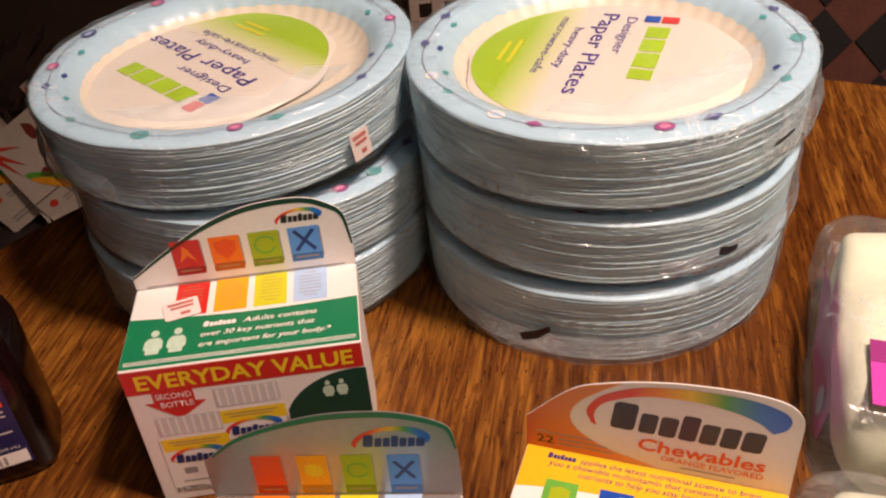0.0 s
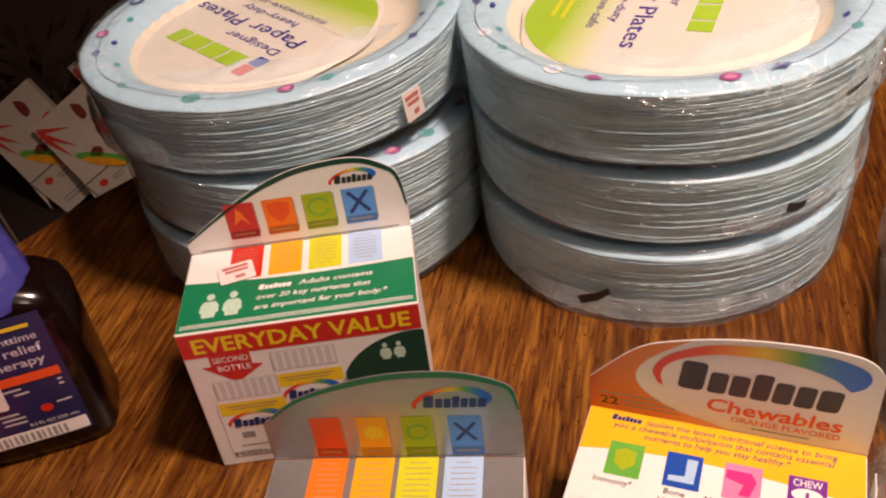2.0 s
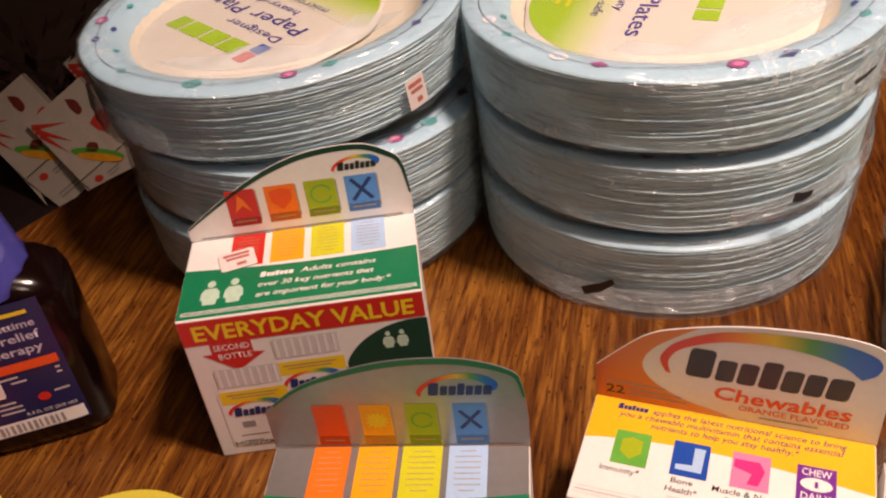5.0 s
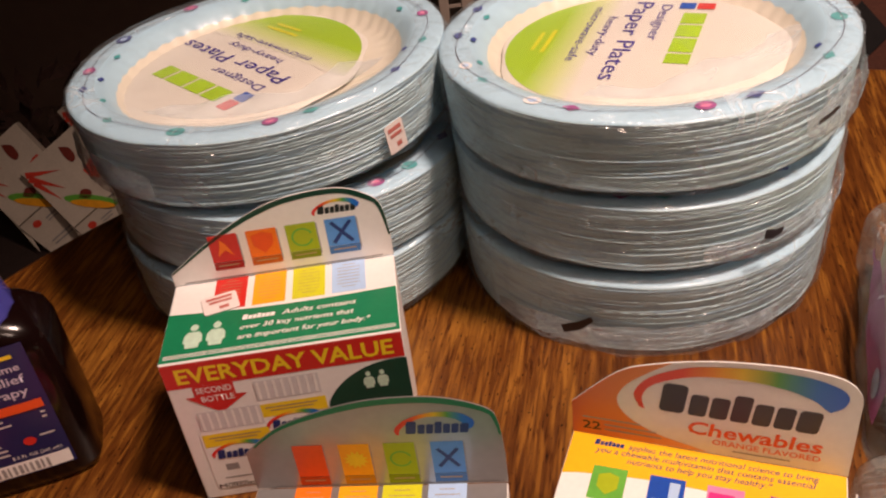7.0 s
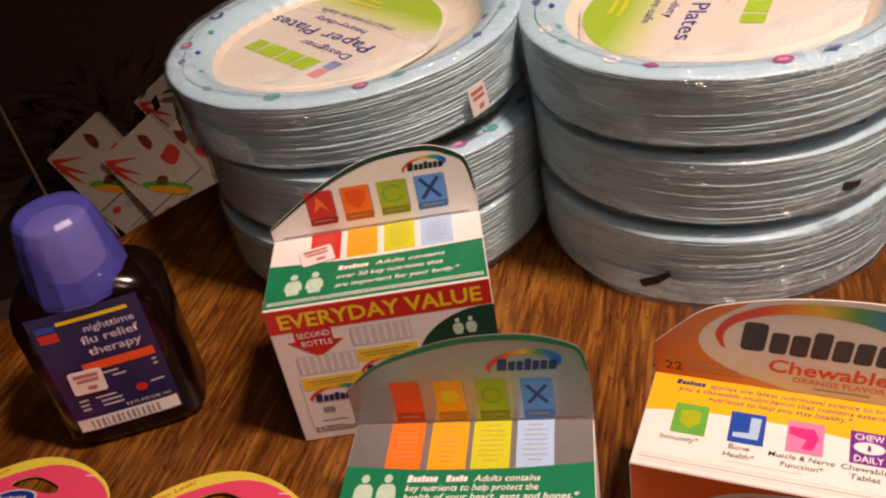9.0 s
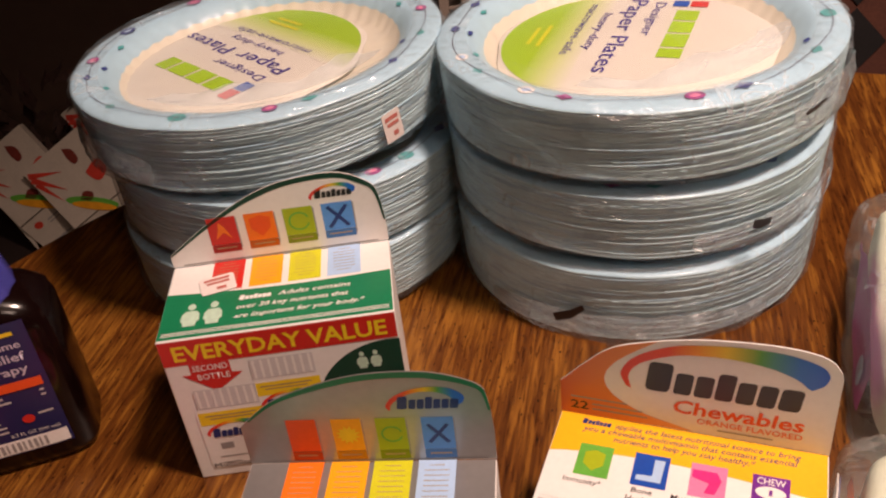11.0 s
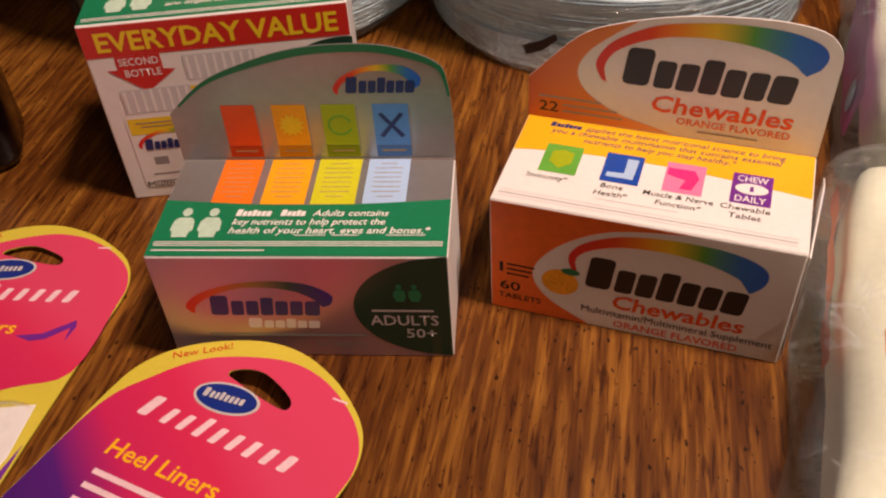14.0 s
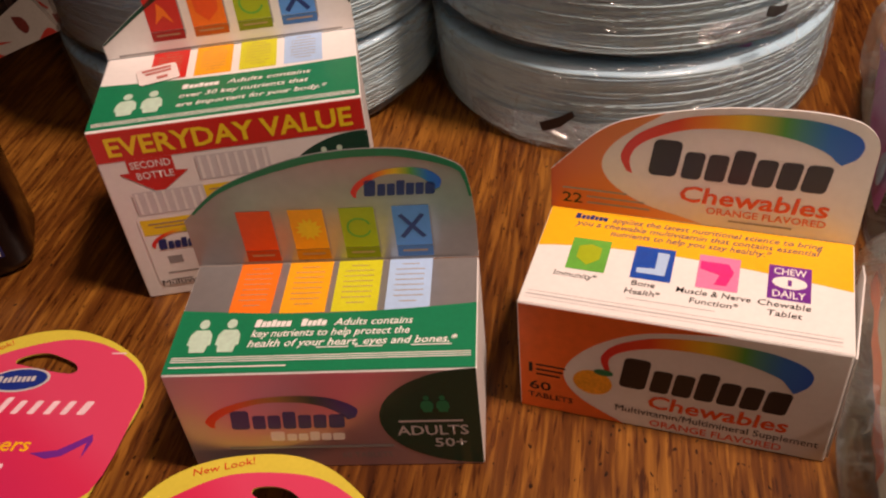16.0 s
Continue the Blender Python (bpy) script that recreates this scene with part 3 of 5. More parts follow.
def film_gather(pack, a0, a1, z0, z1, seed, out=0.003):
    """A crumpled ribbon where the wrap is bunched and sealed."""
    bm = bmesh.new()
    cols = []
    n = 56
    for k in range(n + 1):
        t = k / n
        a = radians(a0 + (a1 - a0) * t)
        grow = math.sin(math.pi * t) ** 0.5
        col = []
        for j in range(6):
            u = j / 5
            q = noise.noise(Vector((t * 17, u * 2.5, seed)))
            r = RIM + 0.0014 + out * grow * (0.25 + 0.55 * math.sin(math.pi * u) + 0.8 * abs(q))
            z = z0 + (z1 - z0) * (0.5 + (u - 0.5) * (0.35 + 0.65 * grow)) + 0.0016 * noise.noise(Vector((t * 11, seed, u)))
            col.append(bm.verts.new((r * math.cos(a), r * math.sin(a), z)))
        cols.append(col)
    for p, q in zip(cols, cols[1:]):
        for j in range(5):
            bm.faces.new((p[j], q[j], q[j + 1], p[j + 1]))
    ob = part("film_gather", bm, GATHER, pack, "bunched crinkled film", smooth=True)
    ob.visible_shadow = False


def top_ripple(pack, a0, a1, r0, r1, seed):
    """Slack film lying in soft waves over the front of the label."""
    bm = bmesh.new()
    rows = []
    for k in range(49):
        t = k / 48
        a = radians(a0 + (a1 - a0) * t)
        inner = r0 + 0.006 * math.sin(9 * t + seed) + 0.010 * (2 * t - 1) ** 2
        row = []
        for j in range(9):
            u = j / 8
            r = inner + (r1 - inner) * u
            z = -0.0072 + 0.0052 * max(0.0, (r - 0.066) / 0.016) + (0.0016 * math.sin(24 * t + 2.5 * u + seed) + 0.0012 * noise.noise(Vector((t * 14, u * 3, seed)))) * math.sin(math.pi * min(1, u + 0.15))
            row.append(bm.verts.new((r * math.cos(a), r * math.sin(a), z)))
        rows.append(row)
    for p, q in zip(rows, rows[1:]):
        for j in range(8):
            bm.faces.new((p[j], p[j + 1], q[j + 1], q[j]))
    ob = part("slack_film", bm, SLACK, pack, "slack wavy film", smooth=True)
    ob.visible_shadow = False


def price_sticker(parent, m, w, h, label="white price sticker"):
    st = part("price_sticker", sheet(bmesh.new(), rounded(-w / 2, -h / 2, w / 2, h / 2, w * 0.08, 3), m, 0.0004, 0.0002), STICKER, parent, label)
    rows = [(-w * 0.36, h * 0.22, w * 0.36, h * 0.36), (-w * 0.30, h * 0.02, w * 0.34, h * 0.14), (-w * 0.05, -h * 0.34, w * 0.22, -h * 0.18)]
    bars("sticker_print", rows, m, 0.0015, STICKERINK, st)


BL, BR = (-0.0975, 0.5237), (0.1138, 0.4765)
STEP = 0.0472
top_l = plate_pack(pose(BL[0], BL[1], 0.1415, 0.6, -1.2, 0), 1, "wrapped pack of light blue paper plates with a price sticker")
mid_l = plate_pack(pose(BL[0] + 0.008, BL[1] + 0.001, 0.1415 - STEP - 0.003, -0.8, 2.4, 0), 2, "wrapped pack of light blue paper plates between two others")
low_l = plate_pack(pose(BL[0] + 0.005, BL[1] + 0.002, 0.1415 - 2 * STEP), 3, "wrapped pack of light blue paper plates standing on the table", 0.002)
top_r = plate_pack(pose(BR[0], BR[1], 0.1441, 0.5, -0.6, 0), 4, "wrapped pack of light blue paper plates topping a stack")
mid_r = plate_pack(pose(BR[0] + 0.001, BR[1] + 0.002, 0.1441 - STEP - 0.001, 0.3, 0.8, 0) @ Matrix.Scale(0.985, 4), 5, "wrapped pack of light blue paper plates with a tape scrap")
low_r = plate_pack(pose(BR[0] + 0.001, BR[1] + 0.003, 0.1441 - 2 * STEP - 0.0015) @ Matrix.Diagonal((0.98, 0.98, 1.16, 1)), 6, "wrapped pack of light blue paper plates, film bunched below", 0.003)
for ang, mat, sz, kd in ((152, NAVY, 1.3, 0), (121, MAGENTA, 1.2, 0), (178, MAGENTA, 1.1, 0), (193, NAVY, 0.9, 1), (223, TEAL, 0.9, 1), (251, TEAL, 1.2, 0), (279, MAGENTA, 1.0, 0), (291, TEAL, 1.0, 1), (323, NAVY, 0.9, 1), (345, TEAL, 0.9, 1), (8, MAGENTA, 1.0, 0), (30, NAVY, 0.9, 1), (60, TEAL, 1.0, 0), (95, NAVY, 1.0, 1)):
    bead(top_l, ang, mat, sz, 0.0985, kd)
for ang, mat, sz, kd in ((168, NAVY, 1.0, 1), (192, WHITE, 1.0, 0), (204, TEAL, 0.9, 1), (225, WHITE, 1.1, 0), (225, NAVY, 0.7, 1), (237, MAGENTA, 1.0, 1), (272, MAGENTA, 1.15, 0), (286, NAVY, 1.1, 1), (317, TEAL, 1.0, 1), (345, TEAL, 1.2, 0), (8, NAVY, 1.0, 1), (30, MAGENTA, 1.0, 0), (60, TEAL, 1.0, 1), (95, NAVY, 1.1, 0), (125, NAVY, 1.0, 1), (146, NAVY, 1.1, 1)):
    bead(top_r, ang, mat, sz, 0.0985, kd)
for ang, mat, kd in ((338, NAVY, 1), (316, TEAL, 0), (302, MAGENTA, 0), (255, TEAL, 1), (0, MAGENTA, 0)):
    bead(mid_l, ang, mat, 1.2, 0.0985, kd)
for ang, mat, kd in ((250, MAGENTA, 1), (262, TEAL, 1), (300, NAVY, 1)):
    bead(mid_r, ang, mat, 1.0, 0.0985, kd)
    bead(low_r, ang + 40, mat, 1.0, 0.0985, kd)
for ang, mat in ((165, TEAL), (185, NAVY), (205, TEAL), (20, TEAL), (340, NAVY), (100, TEAL)):
    bead(top_l, ang, mat, 0.7, 0.0900, 1)
    bead(top_r, ang - 15, mat, 0.7, 0.0900, 1)
plate_label(top_l, pose(-0.0165, 0.0085, 0, 0, 0, 130) @ Matrix.Diagonal((1.03, 1.03, 1, 1)), 3, (0.017, 0.006))
plate_label(top_r, pose(0, 0, 0, 0, 0, -116), 5)
tape_scrap(mid_r, -70, -0.0225, 0.011, 0.0055, -10)
tape_scrap(low_r, -120.5, -0.022, 0.019, 0.0050, 26)
tape_scrap(top_r, -57, -0.0150, 0.015, 0.0022, 8)
film_gather(low_r, -150, -62, -0.039, -0.022, 3, 0.0032)
film_gather(mid_r, -88, -18, -0.038, -0.020, 7, 0.0035)
film_gather(top_r, -62, -22, -0.030, -0.008, 11, 0.004)
film_gather(top_l, -165, -118, -0.038, -0.014, 15, 0.003)
top_ripple(top_l, 225, 335, 0.048, 0.080, 2)
top_ripple(top_r, 235, 345, 0.050, 0.080, 6)
_a = radians(-48.5)
price_sticker(top_l, Matrix.Translation(((RIM + 0.003) * math.cos(_a), (RIM + 0.003) * math.sin(_a), -0.0255)) @ pose(0, 0, 0, 0, 0, -48.5 + 90) @ pose(0, 0, 0, 90, 0, 0) @ pose(0, 0, 0, 0, 0, 6), 0.0125, 0.017)

# ---------------------------------------------------------------- vitamin cartons
EDGE_A = [(0, 0), (0.0, 7), (20, 22), (40, 34), (58, 40), (80, 41), (93, 35), (98, 28), (100, 12), (100, 0)]
EDGE_B = [(0, 0), (0, 21), (14, 34), (31, 42), (48, 47), (66, 48.5), (81, 47), (95, 41), (98.5, 33), (100, 16), (100, 0)]
EDGE_C = [(0, 0), (0, 17), (17, 36), (31, 43), (50, 48), (68, 50), (83, 50), (94, 47.5), (99.4, 41), (100, 32), (100, 0)]


def header_edge(pts, w):
    return [pts[0]] and [(x * w / 100, y / 1000) for x, y in [pts[0]] + smooth_line(pts[1:-1], 6) + [pts[-1]]]


def carton(m, w, d, h, edge, face, name, label, loose=0.0):
    """A folded carton with a shaped display panel standing up from its back edge."""
    c = thing(name, m, label, "vitamin box", "vitamin boxes")
    part("body", boxed(0, w, 0, d, 0, h, 0.0008), CARD, c)
    front = pose(0, 0, 0, 90, 0, 0)
    top = pose(0, 0, h)
    head = pose(0, d, h, 90, 0, 0)
    outline = header_edge(edge, w)
    part("display_panel", sheet(bmesh.new(), outline, head, 0.0, 0.0006), [face], c, "upright card panel with a curved top")
    if loose:
        fl = [(0, 0.002), (d * 0.80, 0.003), (d * 0.97, h * 0.35), (d * 0.97, h * 0.85), (d * 0.70, h - 0.001), (0, h - 0.002)]
        part("side_flap", sheet(bmesh.new(), fl, pose(w, 0.001, 0) @ pose(0, 0, 0, 0, 0, -loose) @ pose(0, 0, 0, 90, 0, 90), 0.0009, 0.0005), CARD, c)
    return c, front, top, head, outline


def border(c, head, outline, w, inset, mat, a, b, lift=0.0003):
    """A printed border that follows the curved edge of the display panel from point a to b."""
    run = outline[a:b]
    inner = []
    for i, (x, y) in enumerate(run):
        p, q = run[max(i - 1, 0)], run[min(i + 1, len(run) - 1)]
        t = Vector((q[0] - p[0], q[1] - p[1])).normalized()
        k = inset * min(1, 0.3 + 2.2 * min(i, len(run) - 1 - i) / len(run))
        inner.append((x + t.y * k, y - t.x * k))
    bm = bmesh.new()
    va = [bm.verts.new(head @ Vector((x, y, lift * 0.4))) for x, y in run]
    vb = [bm.verts.new(head @ Vector((x, y, lift * 0.4))) for x, y in inner]
    for i in range(len(run) - 1):
        bm.faces.new((va[i], vb[i], vb[i + 1], va[i + 1]))
    part("printed_border", bm, mat, c)


STRIPINK = material("fine_strip_ink", (0.40, 0.28, 0.16), 0.5)
PLINTH = {m.name: material("deep_" + m.name, tuple(0.55 * v for v in col), 0.4, spread=0.05)
          for m, col in ((RED, (0.58, 0.025, 0.018)), (ORANGE, (0.85, 0.19, 0.012)), (LIME, (0.36, 0.46, 0.012)), (SKY, (0.10, 0.30, 0.72)), (REDORANGE, (0.78, 0.09, 0.012)), (AMBER, (0.88, 0.40, 0.01)))}


def squares(c, head, w, cols, mats, y0, y1, signs):
    for (a, b), mat, sign in zip(cols, mats, signs):
        x0, x1 = a * w / 100, b * w / 100
        base = (y1 - y0) * 0.22
        sq = printed("icon_square", rect(x0, y0 + base, x1, y1), head, 0.0003, mat, c)
        printed("icon_plinth", rect(x0, y0, x1, y0 + base - 0.0002), head, 0.0003, PLINTH[mat.name], c)
        bars("icon_caption", [(x0 + 0.002, y0 + base * 0.45, x1 - 0.002, y0 + base * 0.62)], head, 0.0005, STRIPINK, c)
        bars("icon_edge", [(x1, y0 + base * 0.4, x1 + 0.0006, y1 - 0.0008)], head, 0.0003, GREY, c)
        cx, cy, r = (x0 + x1) / 2, (y0 + base + y1) / 2, (x1 - x0) * 0.36
        if sign == "ring":
            o, i = oval(cx, cy, r, r, 24, 20, 340), oval(cx, cy, r * 0.82, r * 0.82, 24, 20, 340)
            printed("icon_mark", band(o, i), head, 0.0005, LEAF, sq)
        elif sign == "sun":
            pts = [(cx + (r * 1.15 if k % 2 else r * 0.75) * math.cos(k * math.pi / 12), cy + (r * 1.15 if k % 2 else r * 0.75) * math.sin(k * math.pi / 12)) for k in range(24)]
            printed("icon_mark", pts, head, 0.0005, YELLOW, sq)
        elif sign == "shield":
            printed("icon_mark", [(cx - r, cy + r * 0.9), (cx - r * 0.9, cy - r * 0.2), (cx, cy - r * 1.1), (cx + r * 0.9, cy - r * 0.2), (cx + r, cy + r * 0.9), (cx, cy + r * 1.2)], head, 0.0005, REDORANGE, sq)
        elif sign == "cross":
            bm = bmesh.new()
            sheet(bm, [(cx - r, cy + r), (cx - r * 0.7, cy + r * 1.15), (cx + r, cy - r * 1.0), (cx + r * 0.7, cy - r * 1.2)], head, 0.0005)
            sheet(bm, [(cx + r, cy + r), (cx + r * 0.7, cy + r * 1.15), (cx - r, cy - r * 1.0), (cx - r * 0.7, cy - r * 1.2)], head, 0.0006)
            part("icon_mark", bm, INKBLUE, sq)
        elif sign == "spot":
            printed("icon_mark", [(cx - r * 0.3, cy + r), (cx + r * 0.2, cy + r * 0.4), (cx + r * 0.8, cy - r), (cx, cy - r * 0.2), (cx - r * 0.8, cy - r * 0.9), (cx - r * 0.5, cy)], head, 0.0005, REDORANGE if mat is not RED else ORANGE, sq)


def strips(c, top, w, d, cols, mats, v0, v1):
    for (a, b), mat in zip(cols, mats):
        x0, x1 = a * w / 100, b * w / 100
        st = printed("colour_strip", rect(x0, v0, x1, v1), top, 0.0003, mat, c)
        n = 8
        rows = []
        for k in range(n):
            y = v1 - (k + 1.1) * (v1 - v0) / (n + 1.6)
            q = (x1 - x0) * (0.30 if k in (0, n - 1) else 0.17)
            rows.append((x0 + q, y, x1 - q, y + 0.00036))
        bars("small_print", rows, top, 0.0005, STRIPINK, st)


def pair_icon(c, top, x, y, h, mat):
    """Two plain upright blocks with round tops, side by side."""
    bm = bmesh.new()
    for dx in (0, h * 0.62):
        sheet(bm, [(x + dx - h * 0.17, y), (x + dx + h * 0.17, y), (x + dx + h * 0.20, y + h * 0.20), (x + dx + h * 0.26, y + h * 0.22), (x + dx + h * 0.24, y + h * 0.52), (x + dx + h * 0.15, y + h * 0.66), (x + dx - h * 0.15, y + h * 0.66), (x + dx - h * 0.24, y + h * 0.52), (x + dx - h * 0.26, y + h * 0.22), (x + dx - h * 0.20, y + h * 0.20)], top, 0.0009)
        sheet(bm, oval(x + dx, y + h * 0.84, h * 0.115, h * 0.145, 12), top, 0.0009)
    part("plain_emblem", bm, mat, c)


# tall two-bottle carton
PICTUREDGREY = material("pictured_cap_grey", (0.62, 0.61, 0.62), 0.4, spread=0.05)
w, d, h = 0.1054, 0.0573, 0.0859
va, front, top, head, outl = carton(pose(-0.1345, 0.3191, 0, 0, 0, 1.3), w, d, h, EDGE_A, CARD, "vitamin_carton", "tall white vitamin carton with red value banner and price sticker")
border(va, head, outl, w, 0.0028, DARKGREEN, 1, 44)
squares(va, head, w, ((20, 33), (37, 50.5), (54.5, 68), (72, 86)), (RED, ORANGE, LIME, SKY), 0.0055, 0.0250, ("spot", "shield", "ring", "cross"))
arc_swoosh(head, 0.68 * w, 0.028, 0.885 * w, 0.0355, 0.30, RAINBOW, va)
wordmark(head, 0.70 * w, 0.0282, 0.18 * w, 0.0045, BLACK, va)
bars("small_print", [(0.05 * w, 0.0006, 0.95 * w, 0.0013)], head, 0.0003, GREY, va)
strips(va, top, w, d, ((19, 33.5), (36.5, 51), (54, 68.5), (71.5, 86.5)), (RED, AMBER, LIMELIGHT, SKYLIGHT), 0.58 * d, 0.995 * d)
lower = [(0.0005, 0.0008), (w - 0.0005, 0.0008)]
upper = [(0.0005 + (w - 0.001) * k / 10, d * (0.60 - 0.045 * math.sin(math.pi * k / 10) - 0.04 * k / 10)) for k in range(11)]
printed("green_band", band(lower, upper), top, 0.0005, GREEN, va)
pair_icon(va, top, 0.130 * w, 0.15 * d, 0.0165, MINT)
wordmark(top, 0.33 * w, 0.405 * d, 0.15 * w, 0.0036, WHITE, va, lift=0.0008)
words("lettering", "Adults contains", top, 0.50 * w, 0.405 * d, 0.32 * w, 0.0034, WHITE, va, 0.0008, 0.01, 0.25)
words("lettering", "over 30 key nutrients that", top, 0.325 * w, 0.29 * d, 0.485 * w, 0.0034, WHITE, va, 0.0008, 0.01, 0.25)
words("lettering", "are important for your body.*", top, 0.32 * w, 0.175 * d, 0.56 * w, 0.0034, WHITE, va, 0.0008, 0.01, 0.25)
bars("small_print", [(0.02 * w, (0.048 + 0.017 * k) * d, 0.98 * w, (0.055 + 0.017 * k) * d) for k in range(3)], top, 0.0008, WHITE, va)
price_sticker(va, top @ pose(0.225 * w, 0.66 * d, 0.0004, 0, 0, 14), 0.0165, 0.0135)
printed("red_banner", rect(0.0004, 0.0715, w - 0.0004, h - 0.0006), front, 0.0003, RED, va)
words("lettering", "EVERYDAY VALUE", front, 0.055 * w, 0.0741, 0.90 * w, 0.0085, YELLOW, va, 0.0006, 0.025)
printed("red_arrow", [(0.105 * w, 0.0715), (0.105 * w, 0.0655), (0.065 * w, 0.0655), (0.195 * w, 0.0545), (0.32 * w, 0.0640), (0.275 * w, 0.0645), (0.275 * w, 0.0715)], front, 0.0004, RED, va)
words("lettering", "SECOND", front, 0.115 * w, 0.0672, 0.150 * w, 0.0034, WHITE, va, 0.0007, 0.01)
words("lettering", "BOTTLE", front, 0.128 * w, 0.0620, 0.138 * w, 0.0034, WHITE, va, 0.0007, 0.01)
printed("green_disc", [p for p in oval(0.96 * w, 0.038, 0.036, 0.033, 40, 83, 277)] , front, 0.0004, DARKGREEN, va)
pair_icon(va, front, 0.83 * w, 0.056, 0.010, MINT)
for bx, by, s in ((0.345, 0.0, 1.0), (0.075, -0.0135, 1.0)):
    x0, x1 = bx * w, (bx + 0.29) * w
    jar = printed("pictured_bottle", rounded(x0 - 0.001, 0.006, x1 + 0.001, 0.058 + by, 0.003), front, 0.0004 if bx > 0.2 else 0.0006, WHITE, va)
    lf = 0.0006 if bx > 0.2 else 0.0008
    printed("pictured_cap", rect(x0 + 0.001, 0.058 + by, x1 - 0.001, 0.0695 + by), front, lf, PICTUREDGREY, jar)
    bars("pictured_ridging", [(x0 + 0.002 + k * 0.0036, 0.0585 + by, x0 + 0.0032 + k * 0.0036, 0.069 + by) for k in range(8)], front, lf + 0.0002, WHITE, jar)
    printed("pictured_label", rect(x0, 0.0475 + by, x1, 0.0555 + by), front, lf, YELLOW, jar)
    bars("small_print", [(x0 + 0.003, 0.0528 + by, x1 - 0.004, 0.0535 + by), (x0 + 0.005, 0.0510 + by, x1 - 0.006, 0.0516 + by)], front, lf + 0.0002, STRIPINK, jar)
    arc_swoosh(front, x0 + 0.002, 0.0405 + by, x1 - 0.003, 0.0495 + by, 0.3, RAINBOW, jar, lf + 0.0002)
    wordmark(front, x0 + 0.004, 0.0395 + by, 0.022, 0.0055, INKBLUE, jar, lift=lf + 0.0004)
    printed("pictured_label", rect(x0 + 0.006, 0.0315 + by, x0 + 0.012, 0.0355 + by), front, lf, GREY, jar)
    bars("small_print", [(x0 + 0.004, 0.026 + by, x0 + 0.017, 0.0268 + by), (x0 + 0.004, 0.022 + by, x0 + 0.013, 0.0228 + by)], front, lf, GREY, jar)
words("lettering", "Multivitamin", front, 0.075 * w, 0.0062, 0.24 * w, 0.0032, BLACK, va, 0.001)

# silver carton
w, d, h = 0.1029, 0.0533, 0.0496
vb, front, top, head, outl = carton(pose(-0.1026, 0.2238, 0, 0, 0, -7.8), w, d, h, EDGE_B, SILVERCARD, "vitamin_carton", "silver and green vitamin carton with a curved display panel")
border(vb, head, outl, w, 0.0030, GREEN, 3, 46)
squares(vb, head, w, ((18.5, 30.5), (36.5, 48.5), (54, 66), (72, 84.5)), (REDORANGE, AMBER, LIME, SKY), 0.0015, 0.0245, ("none", "sun", "ring", "cross"))
arc_swoosh(head, 0.60 * w, 0.0285, 0.895 * w, 0.0405, 0.30, RAINBOW, vb)
wordmark(head, 0.635 * w, 0.029, 0.255 * w, 0.0068, INKBLUE, vb)
bars("small_print", [(0.06 * w, 0.0004, 0.97 * w, 0.0011)], head, 0.0005, GREY, vb)
printed("silver_top", rect(0.0005, 0.0005, w - 0.0005, d - 0.0005), top, 0.0002, SILVERCARD, vb)
strips(vb, top, w, d, ((16, 30.5), (33.5, 49), (51, 66.5), (69, 84)), (ORANGE, AMBER, LIMELIGHT, SKYLIGHT), 0.51 * d, 0.998 * d)
lower = [(0.0004, 0.0004), (w - 0.0004, 0.0004)]
upper = [(0.0004 + (w - 0.0008) * k / 12, d * (0.555 - 0.055 * math.sin(math.pi * k / 12))) for k in range(13)]
printed("green_band", band(lower, upper), top, 0.0007, GREEN, vb)
pair_icon(vb, top, 0.095 * w, 0.18 * d, 0.0155, MINT)
wordmark(top, 0.265 * w, 0.385 * d, 0.13 * w, 0.0036, WHITE, vb, lift=0.0010)
wordmark(top, 0.42 * w, 0.385 * d, 0.09 * w, 0.0034, WHITE, vb, 5, lift=0.0010)
words("lettering", "Adults contains", top, 0.53 * w, 0.385 * d, 0.26 * w, 0.0034, WHITE, vb, 0.0010, 0.01, 0.25)
words("lettering", "key nutrients to help protect the", top, 0.262 * w, 0.30 * d, 0.52 * w, 0.0034, WHITE, vb, 0.0010, 0.01, 0.25)
words("lettering", "health of your heart, eyes and bones.*", top, 0.258 * w, 0.215 * d, 0.68 * w, 0.0034, WHITE, vb, 0.0010, 0.012, 0.25)
bars("underline", [(0.485 * w, 0.195 * d, 0.59 * w, 0.203 * d), (0.61 * w, 0.195 * d, 0.70 * w, 0.203 * d), (0.79 * w, 0.195 * d, 0.92 * w, 0.203 * d)], top, 0.0010, WHITE, vb)
bars("small_print", [(0.02 * w, (0.098 + 0.017 * k) * d, 0.98 * w, (0.105 + 0.017 * k) * d) for k in range(3)] + [(0.02 * w, 0.052 * d, 0.40 * w, 0.062 * d)], top, 0.0010, WHITE, vb)
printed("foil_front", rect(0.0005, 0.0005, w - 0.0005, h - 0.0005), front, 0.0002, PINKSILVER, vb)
lob = [p for p in oval(1.0 * w, 0.0255, 0.034, 0.0245, 36, 90, 270)]
printed("green_lobe", [(min(x, w - 0.0004), y) for x, y in lob], front, 0.0004, DARKGREEN, vb)
pair_icon(vb, front, 0.83 * w, 0.029, 0.0085, GREEN)
words("lettering", "ADULTS", front, 0.72 * w, 0.0170, 0.235 * w, 0.0052, PALEGREY, vb, 0.0006, 0.012)
words("lettering", "50+", front, 0.84 * w, 0.0105, 0.105 * w, 0.0048, PALEGREY, vb, 0.0006, 0.012)
bars("small_print", [(0.73 * w, 0.0238, 0.94 * w, 0.0248)], front, 0.0006, PALEGREY, vb)
